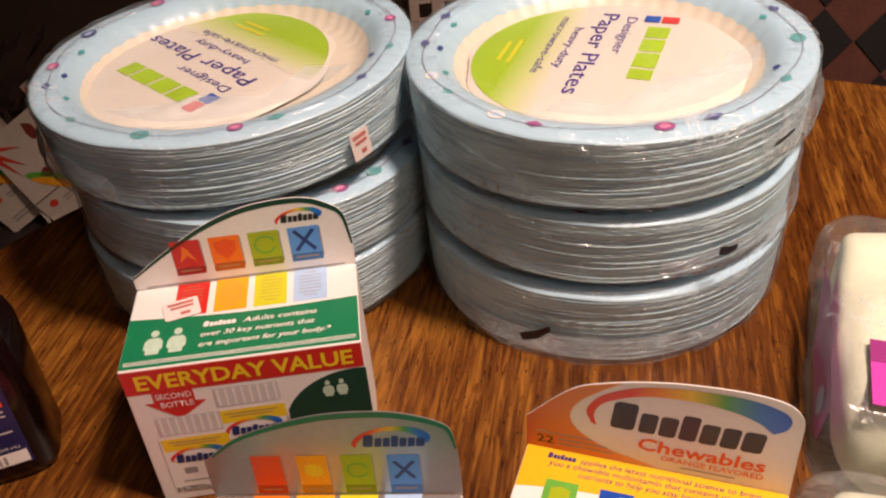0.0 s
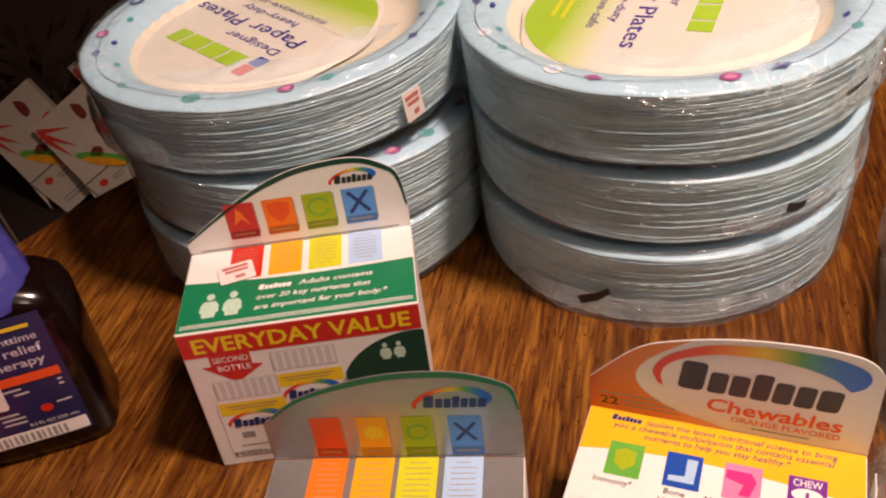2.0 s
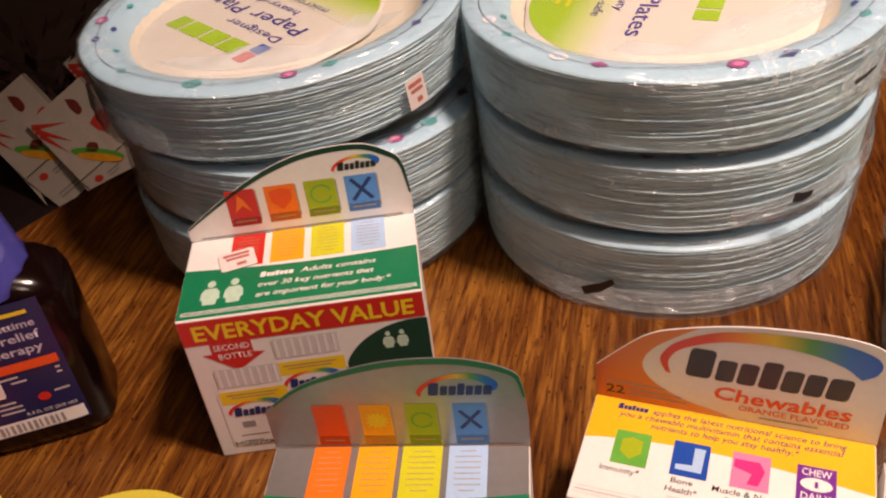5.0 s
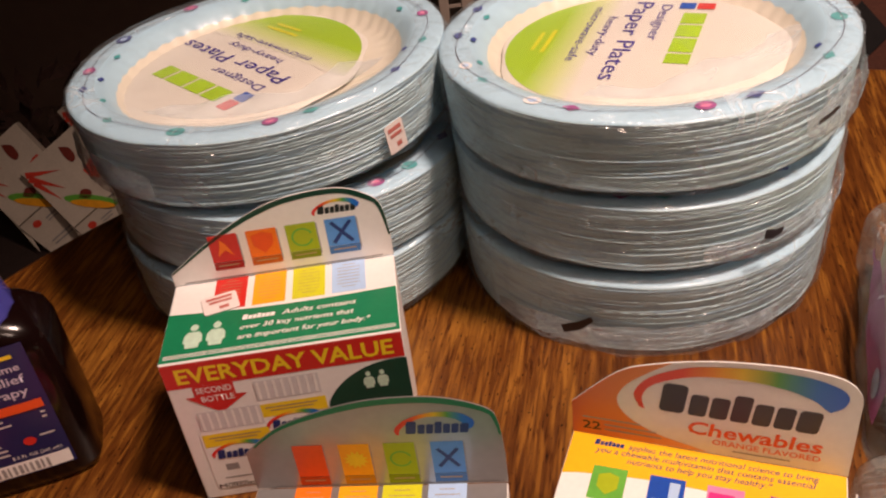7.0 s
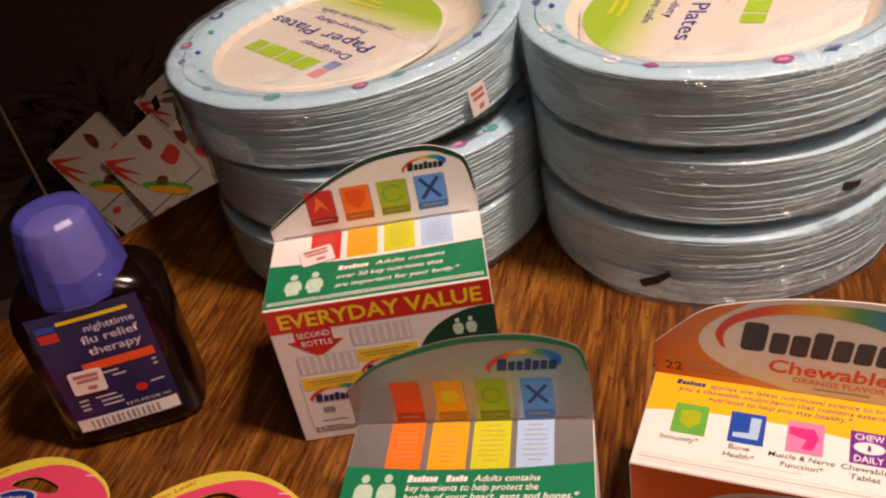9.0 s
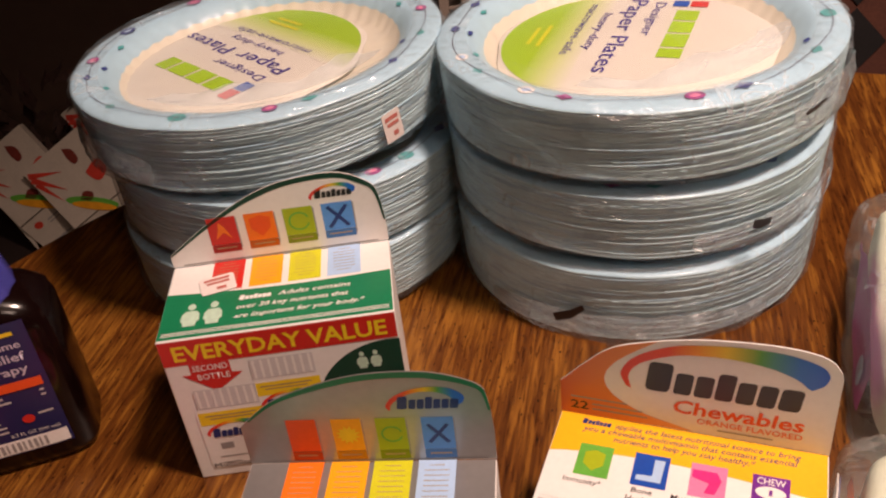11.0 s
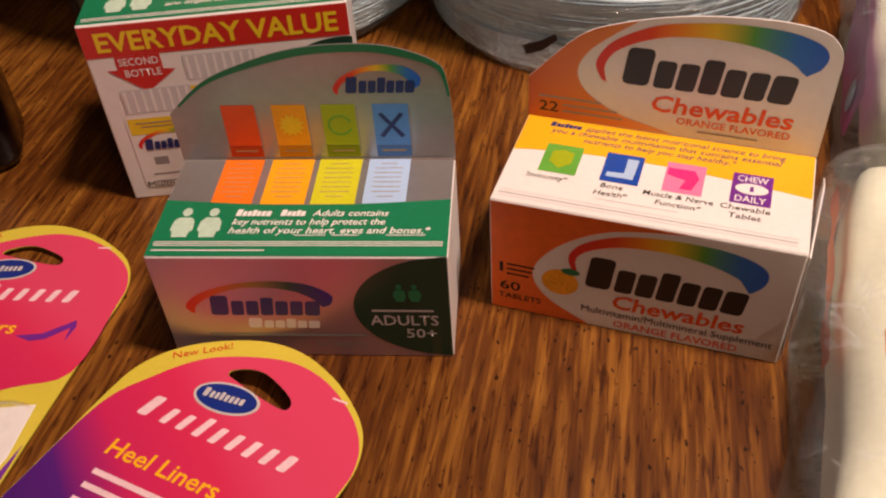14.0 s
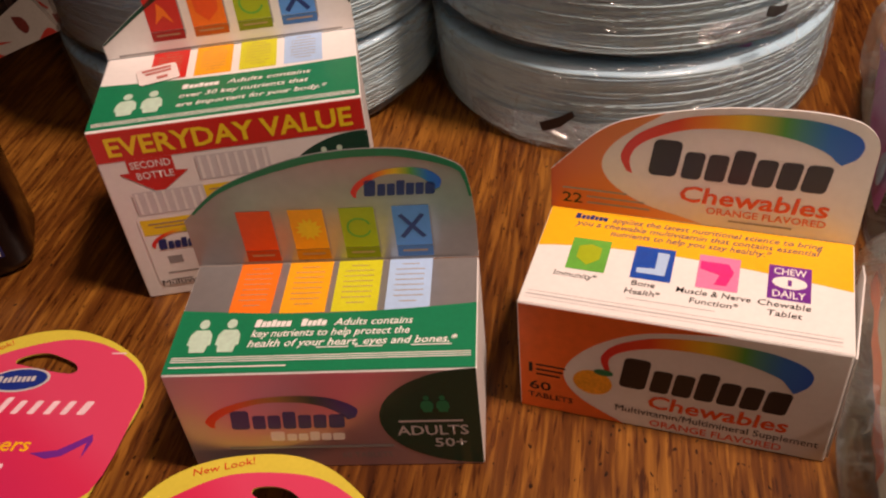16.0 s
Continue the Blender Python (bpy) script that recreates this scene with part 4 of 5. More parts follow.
arc_swoosh(front, 0.10 * w, 0.0225, 0.60 * w, 0.0385, 0.28, RAINBOWDIM, vb)
wordmark(front, 0.17 * w, 0.0215, 0.41 * w, 0.0098, INKBLUE, vb)
wordmark(front, 0.29 * w, 0.0150, 0.27 * w, 0.0052, WHITE, vb, 6)
bars("small_print", [(0.14 * w, 0.0108, 0.70 * w, 0.0122)], front, 0.0005, GREY, vb)
words("lettering", "60 TABLETS", front, 0.52 * w, 0.0052, 0.17 * w, 0.0030, GREY, vb, 0.0005)

# orange chewable carton
w, d, h = 0.1050, 0.0525, 0.0528
vc, front, top, head, outl = carton(pose(0.0157, 0.2342, 0, 0, 0, -23.5), w, d, h, EDGE_C, CARD, "vitamin_carton", "white and orange chewable vitamin carton with a rainbow arc", 4.0)
inside = header_edge(EDGE_C, w)
left = [p for p in inside[:16]] + smooth_line([(0.30 * w, 0.0395), (0.21 * w, 0.031), (0.172 * w, 0.022), (0.21 * w, 0.0135), (0.32 * w, 0.0062), (0.45 * w, 0.0025), (0.52 * w, 0.0004)], 5)
printed("orange_field", left, head, 0.0003, ORANGEFADE, vc)
swoosh(head, [(p[0] * w / 100, p[1] / 1000) for p in ((25.5, 20), (23.5, 27), (29, 36), (42, 43.5), (56, 46.5), (68, 47.5), (82, 47), (92, 44), (95.5, 40), (94.5, 35), (91, 32))],
       [(p[0] * w / 100, p[1] / 1000) for p in ((27.5, 19), (26.5, 26), (31, 33), (43, 39), (55, 41), (66, 41), (76, 39.5), (83, 37), (86.5, 35), (88.5, 33), (90.5, 31.5))], RAINBOW, vc)
wordmark(head, 0.325 * w, 0.0195, 0.595 * w, 0.0150, BLACK, vc)
words("lettering", "Chewables", head, 0.435 * w, 0.0098, 0.465 * w, 0.0070, REDORANGE, vc, 0.0005, 0.02, 0.1)
words("lettering", "ORANGE FLAVORED", head, 0.525 * w, 0.0055, 0.375 * w, 0.0030, DEEPORANGE, vc, 0.0005, 0.012)
bars("small_print", [(0.60 * w, 0.0030, 0.80 * w, 0.0037), (0.04 * w, 0.0092, 0.26 * w, 0.0100), (0.125 * w, 0.0062, 0.32 * w, 0.0070), (0.125 * w, 0.0035, 0.34 * w, 0.0043)], head, 0.0005, GREY, vc)
words("lettering", "22", head, 0.04 * w, 0.0032, 0.07 * w, 0.0046, BLACK, vc, 0.0006, 0.01)
printed("white_top", rect(0.0005, 0.0005, w - 0.0005, d - 0.0005), top, 0.0002, WHITE, vc)
low = [(0.0005 + (w - 0.001) * k / 16, d * (0.565 + 0.075 * math.sin(math.pi * (k / 16) ** 0.8) - 0.03 * (k / 16) ** 3)) for k in range(17)]
printed("golden_band", low + [(w - 0.0005, d - 0.0004), (0.0005, d - 0.0004)], top, 0.0004, GOLDTOP, vc)
wordmark(top, 0.095 * w, 0.895 * d, 0.12 * w, 0.0030, INKBLUE, vc, lift=0.0006)
words("lettering", "applies the latest nutritional science to bring", top, 0.225 * w, 0.895 * d, 0.68 * w, 0.0029, INKBLUE, vc, 0.0006, 0.004, 0.25)
words("lettering", "you a chewable multivitamin that contains essential", top, 0.105 * w, 0.825 * d, 0.79 * w, 0.0029, INKBLUE, vc, 0.0006, 0.004, 0.25)
words("lettering", "nutrients to help you stay healthy.*", top, 0.23 * w, 0.755 * d, 0.52 * w, 0.0029, INKBLUE, vc, 0.0006, 0.004, 0.25)
for x0, mat, mark in ((0.115, LEAF, "leaf"), (0.325, ROYAL, "bone"), (0.53, PINKICON, "bend"), (0.745, PURPLE, "pill")):
    x0, x1, y0, y1 = x0 * w, (x0 + 0.128) * w, 0.375 * d, 0.69 * d
    ic = printed("icon_square", rect(x0, y0, x1, y1), top, 0.0006, mat, vc)
    cx, cy = (x0 + x1) / 2, (y0 + y1) / 2
    if mark == "leaf":
        printed("icon_mark", [(cx - 0.004, cy + 0.004), (cx - 0.004, cy - 0.002), (cx, cy - 0.0055), (cx + 0.004, cy - 0.002), (cx + 0.004, cy + 0.004), (cx, cy + 0.0055)], top, 0.0008, LIME, ic)
    elif mark == "bone":
        printed("icon_mark", [(cx + 0.001, cy + 0.006), (cx + 0.005, cy + 0.006), (cx + 0.0045, cy - 0.0055), (cx - 0.005, cy - 0.0055), (cx - 0.005, cy - 0.003), (cx + 0.001, cy - 0.0025)], top, 0.0008, SKYLIGHT, ic)
    elif mark == "bend":
        printed("icon_mark", [(cx - 0.006, cy + 0.005), (cx + 0.003, cy + 0.005), (cx + 0.005, cy + 0.001), (cx + 0.003, cy - 0.006), (cx - 0.001, cy - 0.006), (cx + 0.0005, cy - 0.001), (cx - 0.006, cy + 0.001)], top, 0.0008, HOTPINK, ic)
    else:
        printed("icon_mark", oval(cx, cy, 0.0055, 0.0030, 20), top, 0.0008, WHITE, ic)
        words("lettering", "CHEW", top, x0 + 0.0016, y1 - 0.0045, x1 - x0 - 0.0032, 0.0034, WHITE, ic, 0.0009, 0.01)
        words("lettering", "DAILY", top, x0 + 0.0016, y0 + 0.0010, x1 - x0 - 0.0032, 0.0034, WHITE, ic, 0.0009, 0.01)
        words("lettering", "1", top, cx - 0.0006, cy - 0.0015, 0.0012, 0.0030, PURPLE, ic, 0.0010)
for tx, x, y, ww in (("Immunity*", 0.085, 0.295, 0.14), ("Bone", 0.335, 0.305, 0.075), ("Health*", 0.32, 0.225, 0.11), ("Muscle & Nerve", 0.475, 0.305, 0.225), ("Function*", 0.52, 0.225, 0.145), ("Chewable", 0.72, 0.305, 0.155), ("Tablet", 0.75, 0.225, 0.10)):
    words("lettering", tx, top, x * w, y * d, ww * w, 0.0027, BLACK, vc, 0.0006, 0.004, 0.1)
bars("small_print", [(0.02 * w, 0.082 * d, 0.965 * w, 0.094 * d), (0.02 * w, 0.055 * d, 0.965 * w, 0.058 * d), (0.02 * w, 0.118 * d, 0.965 * w, 0.121 * d), (0.33 * w, 0.178 * d, 0.60 * w, 0.184 * d)], top, 0.0006, PALEGREY, vc)
fld = [(0.0005, 0.0005), (0.0005, h - 0.0005)] + smooth_line([(0.66 * w, h - 0.0005), (0.42 * w, 0.0480), (0.27 * w, 0.0395), (0.175 * w, 0.0285), (0.155 * w, 0.0190), (0.215 * w, 0.0095), (0.36 * w, 0.0005)], 6)
printed("orange_field", fld, front, 0.0003, DEEPORANGE, vc)
swoosh(front, [(p[0] * w / 100, p[1] / 1000) for p in ((29, 26), (27.5, 33), (32, 40), (42, 45.5), (53, 48), (65, 48.8), (78, 48), (87, 45), (90.5, 41), (90, 36), (87, 32))],
       [(p[0] * w / 100, p[1] / 1000) for p in ((31, 25), (30, 32), (34, 37), (43, 41), (53, 42.5), (63, 42.5), (72, 41), (78, 39), (82, 37), (84, 34.5), (86, 31.5))], RAINBOW, vc)
wordmark(front, 0.335 * w, 0.0200, 0.56 * w, 0.0150, BLACK, vc)
words("lettering", "Chewables", front, 0.435 * w, 0.0118, 0.435 * w, 0.0068, REDORANGE, vc, 0.0005, 0.02, 0.1)
words("lettering", "Multivitamin/Multimineral Supplement", front, 0.33 * w, 0.0072, 0.64 * w, 0.0034, BLACK, vc, 0.0006)
words("lettering", "ORANGE FLAVORED", front, 0.445 * w, 0.0022, 0.42 * w, 0.0034, REDORANGE, vc, 0.0005, 0.012)
printed("pictured_orange", oval(0.25 * w, 0.0195, 0.0068, 0.0062, 24), front, 0.0006, FRUIT, vc)
printed("pictured_leaf", oval(0.285 * w, 0.0255, 0.0034, 0.0016, 14), front, 0.0008, GREEN, vc)
words("lettering", "60", front, 0.035 * w, 0.0105, 0.075 * w, 0.0046, BLACK, vc, 0.0006, 0.012)
words("lettering", "TABLETS", front, 0.03 * w, 0.0060, 0.155 * w, 0.0028, BLACK, vc, 0.0006, 0.008)
words("lettering", "1", front, 0.035 * w, 0.0195, 0.012 * w, 0.0050, BLACK, vc, 0.0006, 0.01)
bars("small_print", [(0.06 * w, 0.0232, 0.16 * w, 0.0240), (0.06 * w, 0.0208, 0.15 * w, 0.0216), (0.06 * w, 0.0184, 0.14 * w, 0.0192)], front, 0.0006, BLACK, vc)

# ---------------------------------------------------------------- syrup bottle


def ring_at(z, hw, hd, e, n=56):
    out = []
    for k in range(n):
        a = 2 * math.pi * k / n
        c, s = math.cos(a), math.sin(a)
        out.append(Vector((hw * math.copysign(abs(c) ** (2 / e), c), hd * math.copysign(abs(s) ** (2 / e), s), z)))
    return out


def loft(sections, n=56):
    bm = bmesh.new()
    rings = [[bm.verts.new(p) for p in ring_at(*s, n)] for s in sections]
    for a, b in zip(rings, rings[1:]):
        for k in range(n):
            bm.faces.new((a[k], a[(k + 1) % n], b[(k + 1) % n], b[k]))
    bm.faces.new(rings[0][::-1])
    bm.faces.new(rings[-1])
    return bm


LILAC = material("lilac_white_print", (0.56, 0.52, 0.64), 0.4, spread=0.04)
bottle = thing("syrup_bottle", pose(-0.2305, 0.3598, 0, 0, 0, 13.5), "dark brown syrup bottle with blue label and dosing cup", "medicine bottle")
HW, HD = 0.0375, 0.0225
part("body", loft([(0, 0.030, 0.016, 4), (0.002, 0.0350, 0.0205, 4.5), (0.008, HW, HD, 5), (0.080, HW, HD, 5), (0.088, 0.0360, 0.0216, 4.2), (0.094, 0.0310, 0.0195, 3.2), (0.098, 0.023, 0.0172, 2.4), (0.101, 0.0160, 0.0155, 2), (0.108, 0.0150, 0.0150, 2)]), SYRUPBROWN, bottle, smooth=True)


def bent(ob):
    """Lays a flat print round the bowed front of the bottle."""
    for v in ob.data.vertices:
        v.co.y += HD - HD * (1 - min(0.98, abs(v.co.x) / HW) ** 5) ** 0.2
    return ob


def strip(x0, y0, x1, y1, n=18):
    xs = [x0 + (x1 - x0) * k / n for k in range(n + 1)]
    return [(x, y0) for x in xs] + [(x, y1) for x in xs[::-1]]


bf = pose(0, -HD, 0, 90, 0, 0)
bm = bmesh.new()
cols = [[bm.verts.new((x, -HD * (1 - (abs(x) / HW) ** 5) ** 0.2 - 0.00012, z)) for z in (0.0130, 0.0895)] for x in [-0.0275 + 0.054 * k / 24 for k in range(25)]]
for a, b in zip(cols, cols[1:]):
    bm.faces.new((a[0], b[0], b[1], a[1]))
lab = part("label", bm, BOTTLELABEL, bottle, "dark blue printed label")
for nm, sh, mt, lf in (("yellow_bar", strip(-0.0140, 0.0826, 0.0205, 0.0848), YELLOW, 0.0014), ("red_bar", strip(-0.0115, 0.0515, 0.0240, 0.0568), REDORANGE, 0.0014), ("barcode_strip", strip(-0.0265, 0.0142, 0.0252, 0.0222), WHITE, 0.0014), ("house_badge", strip(-0.0245, 0.0740, -0.0150, 0.0795), RED, 0.0014), ("house_badge", strip(-0.0245, 0.0802, -0.0150, 0.0840), ROYAL, 0.0014), ("pictured_berry", oval(0.0110, 0.0335, 0.0030, 0.0026, 12), RED, 0.0014)):
    bent(printed(nm, sh, bf, lf, mt, lab))
for k in range(14):
    bent(printed("barcode_bar", rect(-0.020 + 0.0026 * k, 0.0152, -0.0190 + 0.0026 * k + 0.0003 * (k % 3), 0.0208), bf, 0.0020, GREY, lab))
for tx, x, y, ww, hh in (("nighttime", -0.0030, 0.0752, 0.0245, 0.0042), ("flu relief", -0.0065, 0.0680, 0.0280, 0.0050), ("therapy", -0.0055, 0.0607, 0.0260, 0.0050)):
    bent(words("lettering", tx, bf, x, y, ww, hh, LILAC, lab, 0.0007, 0.015))
bent(words("lettering", "8.3 FL OZ (245 mL)", bf, 0.000, 0.0240, 0.023, 0.0020, WHITE, lab, 0.0007))
for x0, x1, y in ((-0.004, 0.023, 0.0478), (0.000, 0.023, 0.0448), (-0.021, -0.002, 0.0335), (-0.021, 0.0, 0.0305), (0.016, 0.023, 0.0345), (-0.021, 0.0, 0.0275)):
    bent(printed("small_print", rect(x0, y, x1, y + 0.0011), bf, 0.0006, PALEGREY, lab))
price_sticker(bottle, bf @ pose(-0.0120, 0.0465, 0.0012, 0, 0, -3), 0.0165, 0.0145)
part("cap", revolve([(0, 0.1265), (0.0135, 0.1265), (0.0152, 0.1250), (0.0162, 0.106), (0.0162, 0.099)], 40), WHITECAP, bottle, "white screw cap under the cup", smooth=True)
part("dosing_cup", revolve([(0.0250, 0.0905), (0.0258, 0.0905), (0.0258, 0.0935), (0.0226, 0.112), (0.0212, 0.122), (0.0188, 0.1300), (0.0168, 0.1322), (0, 0.1322), (0, 0.1310), (0.0163, 0.1310), (0.0182, 0.1290), (0.0203, 0.1210), (0.0217, 0.112), (0.0250, 0.0940), (0.0250, 0.0905)], 14), CUP, bottle, "translucent blue faceted dosing cup")

# ---------------------------------------------------------------- insole cards
PINKFADE = gradient("pink_to_purple_print", [(0.0, (0.05, 0.012, 0.14)), (0.40, (0.09, 0.015, 0.20)), (0.60, (0.58, 0.022, 0.11)), (0.85, (0.66, 0.03, 0.10)), (1.0, (0.68, 0.06, 0.14))], "XY", 0.28)
BADGEBLUE = material("deep_blue_badge_print", (0.010, 0.030, 0.24), 0.3, spread=0.1)
PINKPALE = material("pale_pink_print", (0.85, 0.62, 0.68), 0.4)
CARD_EDGE = [(-0.0385, -0.135), (-0.0385, -0.060), (-0.0395, -0.018), (-0.0375, -0.003), (-0.030, 0.009), (-0.018, 0.0190), (-0.004, 0.0262), (0.010, 0.0285), (0.024, 0.0262), (0.036, 0.0215), (0.0475, 0.0140), (0.0540, 0.0040), (0.0560, -0.008), (0.0555, -0.030), (0.0550, -0.135)]
PINK_EDGE = [(-0.0382, -0.0915), (-0.0383, -0.060), (-0.0380, -0.024), (-0.0300, -0.0060), (-0.0205, 0.0075), (-0.0095, 0.0155), (0.0055, 0.0222), (0.0170, 0.0238), (0.0290, 0.0218), (0.0420, 0.0158), (0.0505, 0.0085), (0.0548, 0.0), (0.0556, -0.010), (0.0550, -0.044), (0.0360, -0.0550), (0.0126, -0.0700), (-0.0100, -0.0820), (-0.0300, -0.0890)]
HOLE = [(-0.0060, 0.0078), (0.0040, 0.0066), (0.0150, 0.0058), (0.0205, 0.0062), (0.0215, 0.0085), (0.0190, 0.0112), (0.0120, 0.0136), (0.0050, 0.0150), (-0.0010, 0.0138), (-0.0060, 0.0108), (-0.0070, 0.0090)]


def keyhole(outline, hole):
    """The outline with a hole, as one loop joined by a slit."""
    i = max(range(len(outline)), key=lambda k: outline[k][1])
    j = max(range(len(hole)), key=lambda k: hole[k][1])
    h = hole[j:] + hole[:j + 1]
    area = sum(a[0] * b[1] - b[0] * a[1] for a, b in zip(outline, outline[1:] + outline[:1]))
    harea = sum(a[0] * b[1] - b[0] * a[1] for a, b in zip(hole, hole[1:] + hole[:1]))
    if area * harea > 0:
        h = h[::-1]
    return outline[:i + 1] + h + outline[i:]


def insole_card(m, label, sticker):
    c = thing("insole_pack", m, label, "insole pack", "insole packs")
    up = pose(0, 0, 0)
    edge = smooth_line(CARD_EDGE, 4)
    hole = smooth_line(HOLE + HOLE[:1], 2)[:-1]
    part("backing_card", sheet(bmesh.new(), keyhole(edge, hole), up, 0.0, 0.0006), PINKYELLOW, c, "yellow-edged card with a hang hole")
    printed("pink_field", keyhole(smooth_line(PINK_EDGE, 4), hole), up, 0.0003, PINKFADE, c, "pink field fading to purple")
    tip = pose(0, 0, 0, 0, 0, 12)
    badge = printed("badge", oval(0, 0, 0.0128, 0.0062, 28), tip, 0.0005, PALEGREY, c)
    printed("badge_field", oval(0, 0, 0.0117, 0.0053, 28), tip, 0.0010, BADGEBLUE, badge)
    wordmark(tip, -0.0090, -0.0014, 0.0175, 0.0036, PALEGREY, badge, 8, 0.0015, 0.1, 0.7)
    t7 = pose(0, 0, 0, 0, 0, 7)
    wordmark(t7, -0.0262, -0.0168, 0.0690, 0.0088, PINKPALE, c, 9, 0.0005, 0.35, 0.42)
    words("lettering", "New Look!", pose(-0.0292, 0.0035, 0, 0, 0, 41), 0, 0, 0.0215, 0.0030, RED, c, 0.0006)
    words("lettering", "Heel Liners", t7, -0.0258, -0.0338, 0.0445, 0.0064, GOLDTOP, c, 0.0006, 0.015, 0.1)
    bars("small_print", [(-0.0245, -0.0415, 0.012, -0.0395), (-0.0245, -0.0468, 0.006, -0.0448), (-0.0245, -0.0522, 0.002, -0.0502), (0.034, 0.0140, 0.040, 0.0147)], t7, 0.0005, PINKPALE, c)
    shoe = [(0.024, -0.0320), (0.031, -0.0335), (0.0365, -0.0315), (0.0435, -0.0245), (0.0445, -0.0315), (0.0455, -0.0235), (0.0440, -0.0205), (0.0400, -0.0240), (0.0340, -0.0292), (0.0290, -0.0305)]
    printed("pictured_shoe", shoe, up, 0.0005, PURPLE, c, "plain purple heeled shoe")
    win = [(0.0500, -0.0520), (0.0330, -0.0570), (0.0145, -0.0685), (-0.0080, -0.0800), (-0.0300, -0.0880), (-0.0300, -0.1280), (0.0300, -0.1280), (0.0480, -0.0980), (0.0520, -0.0740)]
    win = [(x, y - 0.008) for x, y in win]
    liner = printed("foam_liner", win, up, 0.0006, WHITE, c, "white foam liner behind the window")
    inset = [(x * 0.9 + 0.0015, y * 0.88 - 0.0115) for x, y in win]
    bm = bmesh.new()
    lo = [bm.verts.new((x, y, 0.0010)) for x, y in win]
    hi = [bm.verts.new((x, y, 0.0085)) for x, y in inset]
    for k in range(len(win)):
        q = (k + 1) % len(win)
        bm.faces.new((lo[k], lo[q], hi[q], hi[k]))
    bm.faces.new(hi)
    bmesh.ops.bevel(bm, geom=list(bm.edges), offset=0.0014, segments=2, affect="EDGES")
    bl = part("blister", bm, BLISTER, c, "clear raised plastic blister", smooth=True)
    bl.visible_shadow = False
    printed("purple_edge", [(0.0545, -0.076), (0.0548, -0.134), (0.0330, -0.134), (0.0500, -0.1000)], up, 0.0004, PURPLE, c)
    if sticker:
        price_sticker(c, pose(-0.0010, -0.0490, 0.0004, 0, 0, 8), 0.0195, 0.0155)
    return c


insole_card(pose(-0.0801, 0.1933, 0.0085, 3.0, 0, -37.5), "pink and purple insole card leaning on a vitamin carton", False)
insole_card(pose(-0.1795, 0.2762, 0.0030, 0.9, 0, -17.4), "pink insole card with clear blister and price sticker", True)

insole_card(pose(-0.2838, 0.3030, 0.0022, 0.9, 0, -15.0), "pink insole card lying beside a syrup bottle", False)

# ---------------------------------------------------------------- wrapped paper packs


def pillow(x0, x1, y0, y1, h, r, lump, seed, n=26, k=40):
    """A soft block with rounded edges and lumpy sides."""
    bm = bmesh.new()
    rings = []
    for i in range(k + 1):
        t = i / k
        end = min(t, 1 - t) * (y1 - y0)
        f = 1.0 if end > r else math.sqrt(max(0.0, 1 - (1 - end / r) ** 2))
        sq = 0.55 + 0.45 * f
        y = y0 + (y1 - y0) * t
        ring = []
        for j in range(n):
            a = 2 * math.pi * j / n
            c, s = math.cos(a), math.sin(a)
            e = 2 / 4.5
            px = (x1 - x0) / 2 * math.copysign(abs(c) ** e, c) * (0.8 + 0.2 * f)
            pz = h / 2 * math.copysign(abs(s) ** e, s) * sq
            q = noise.noise(Vector((c * 1.5, s * 1.5, y * 30 + seed))) * lump
            z = max(0.0006, h / 2 * sq + pz * (1 + q * 12))
            ring.append(bm.verts.new(((x0 + x1) / 2 + px * (1 + q * 3), y, z)))
        rings.append(ring)
    for a, b in zip(rings, rings[1:]):
        for j in range(n):
            bm.faces.new((a[j], b[j], b[(j + 1) % n], a[(j + 1) % n]))
    bm.faces.new(rings[0])
    bm.faces.new(rings[-1][::-1])
    bmesh.ops.recalc_face_normals(bm, faces=bm.faces)
    return bm


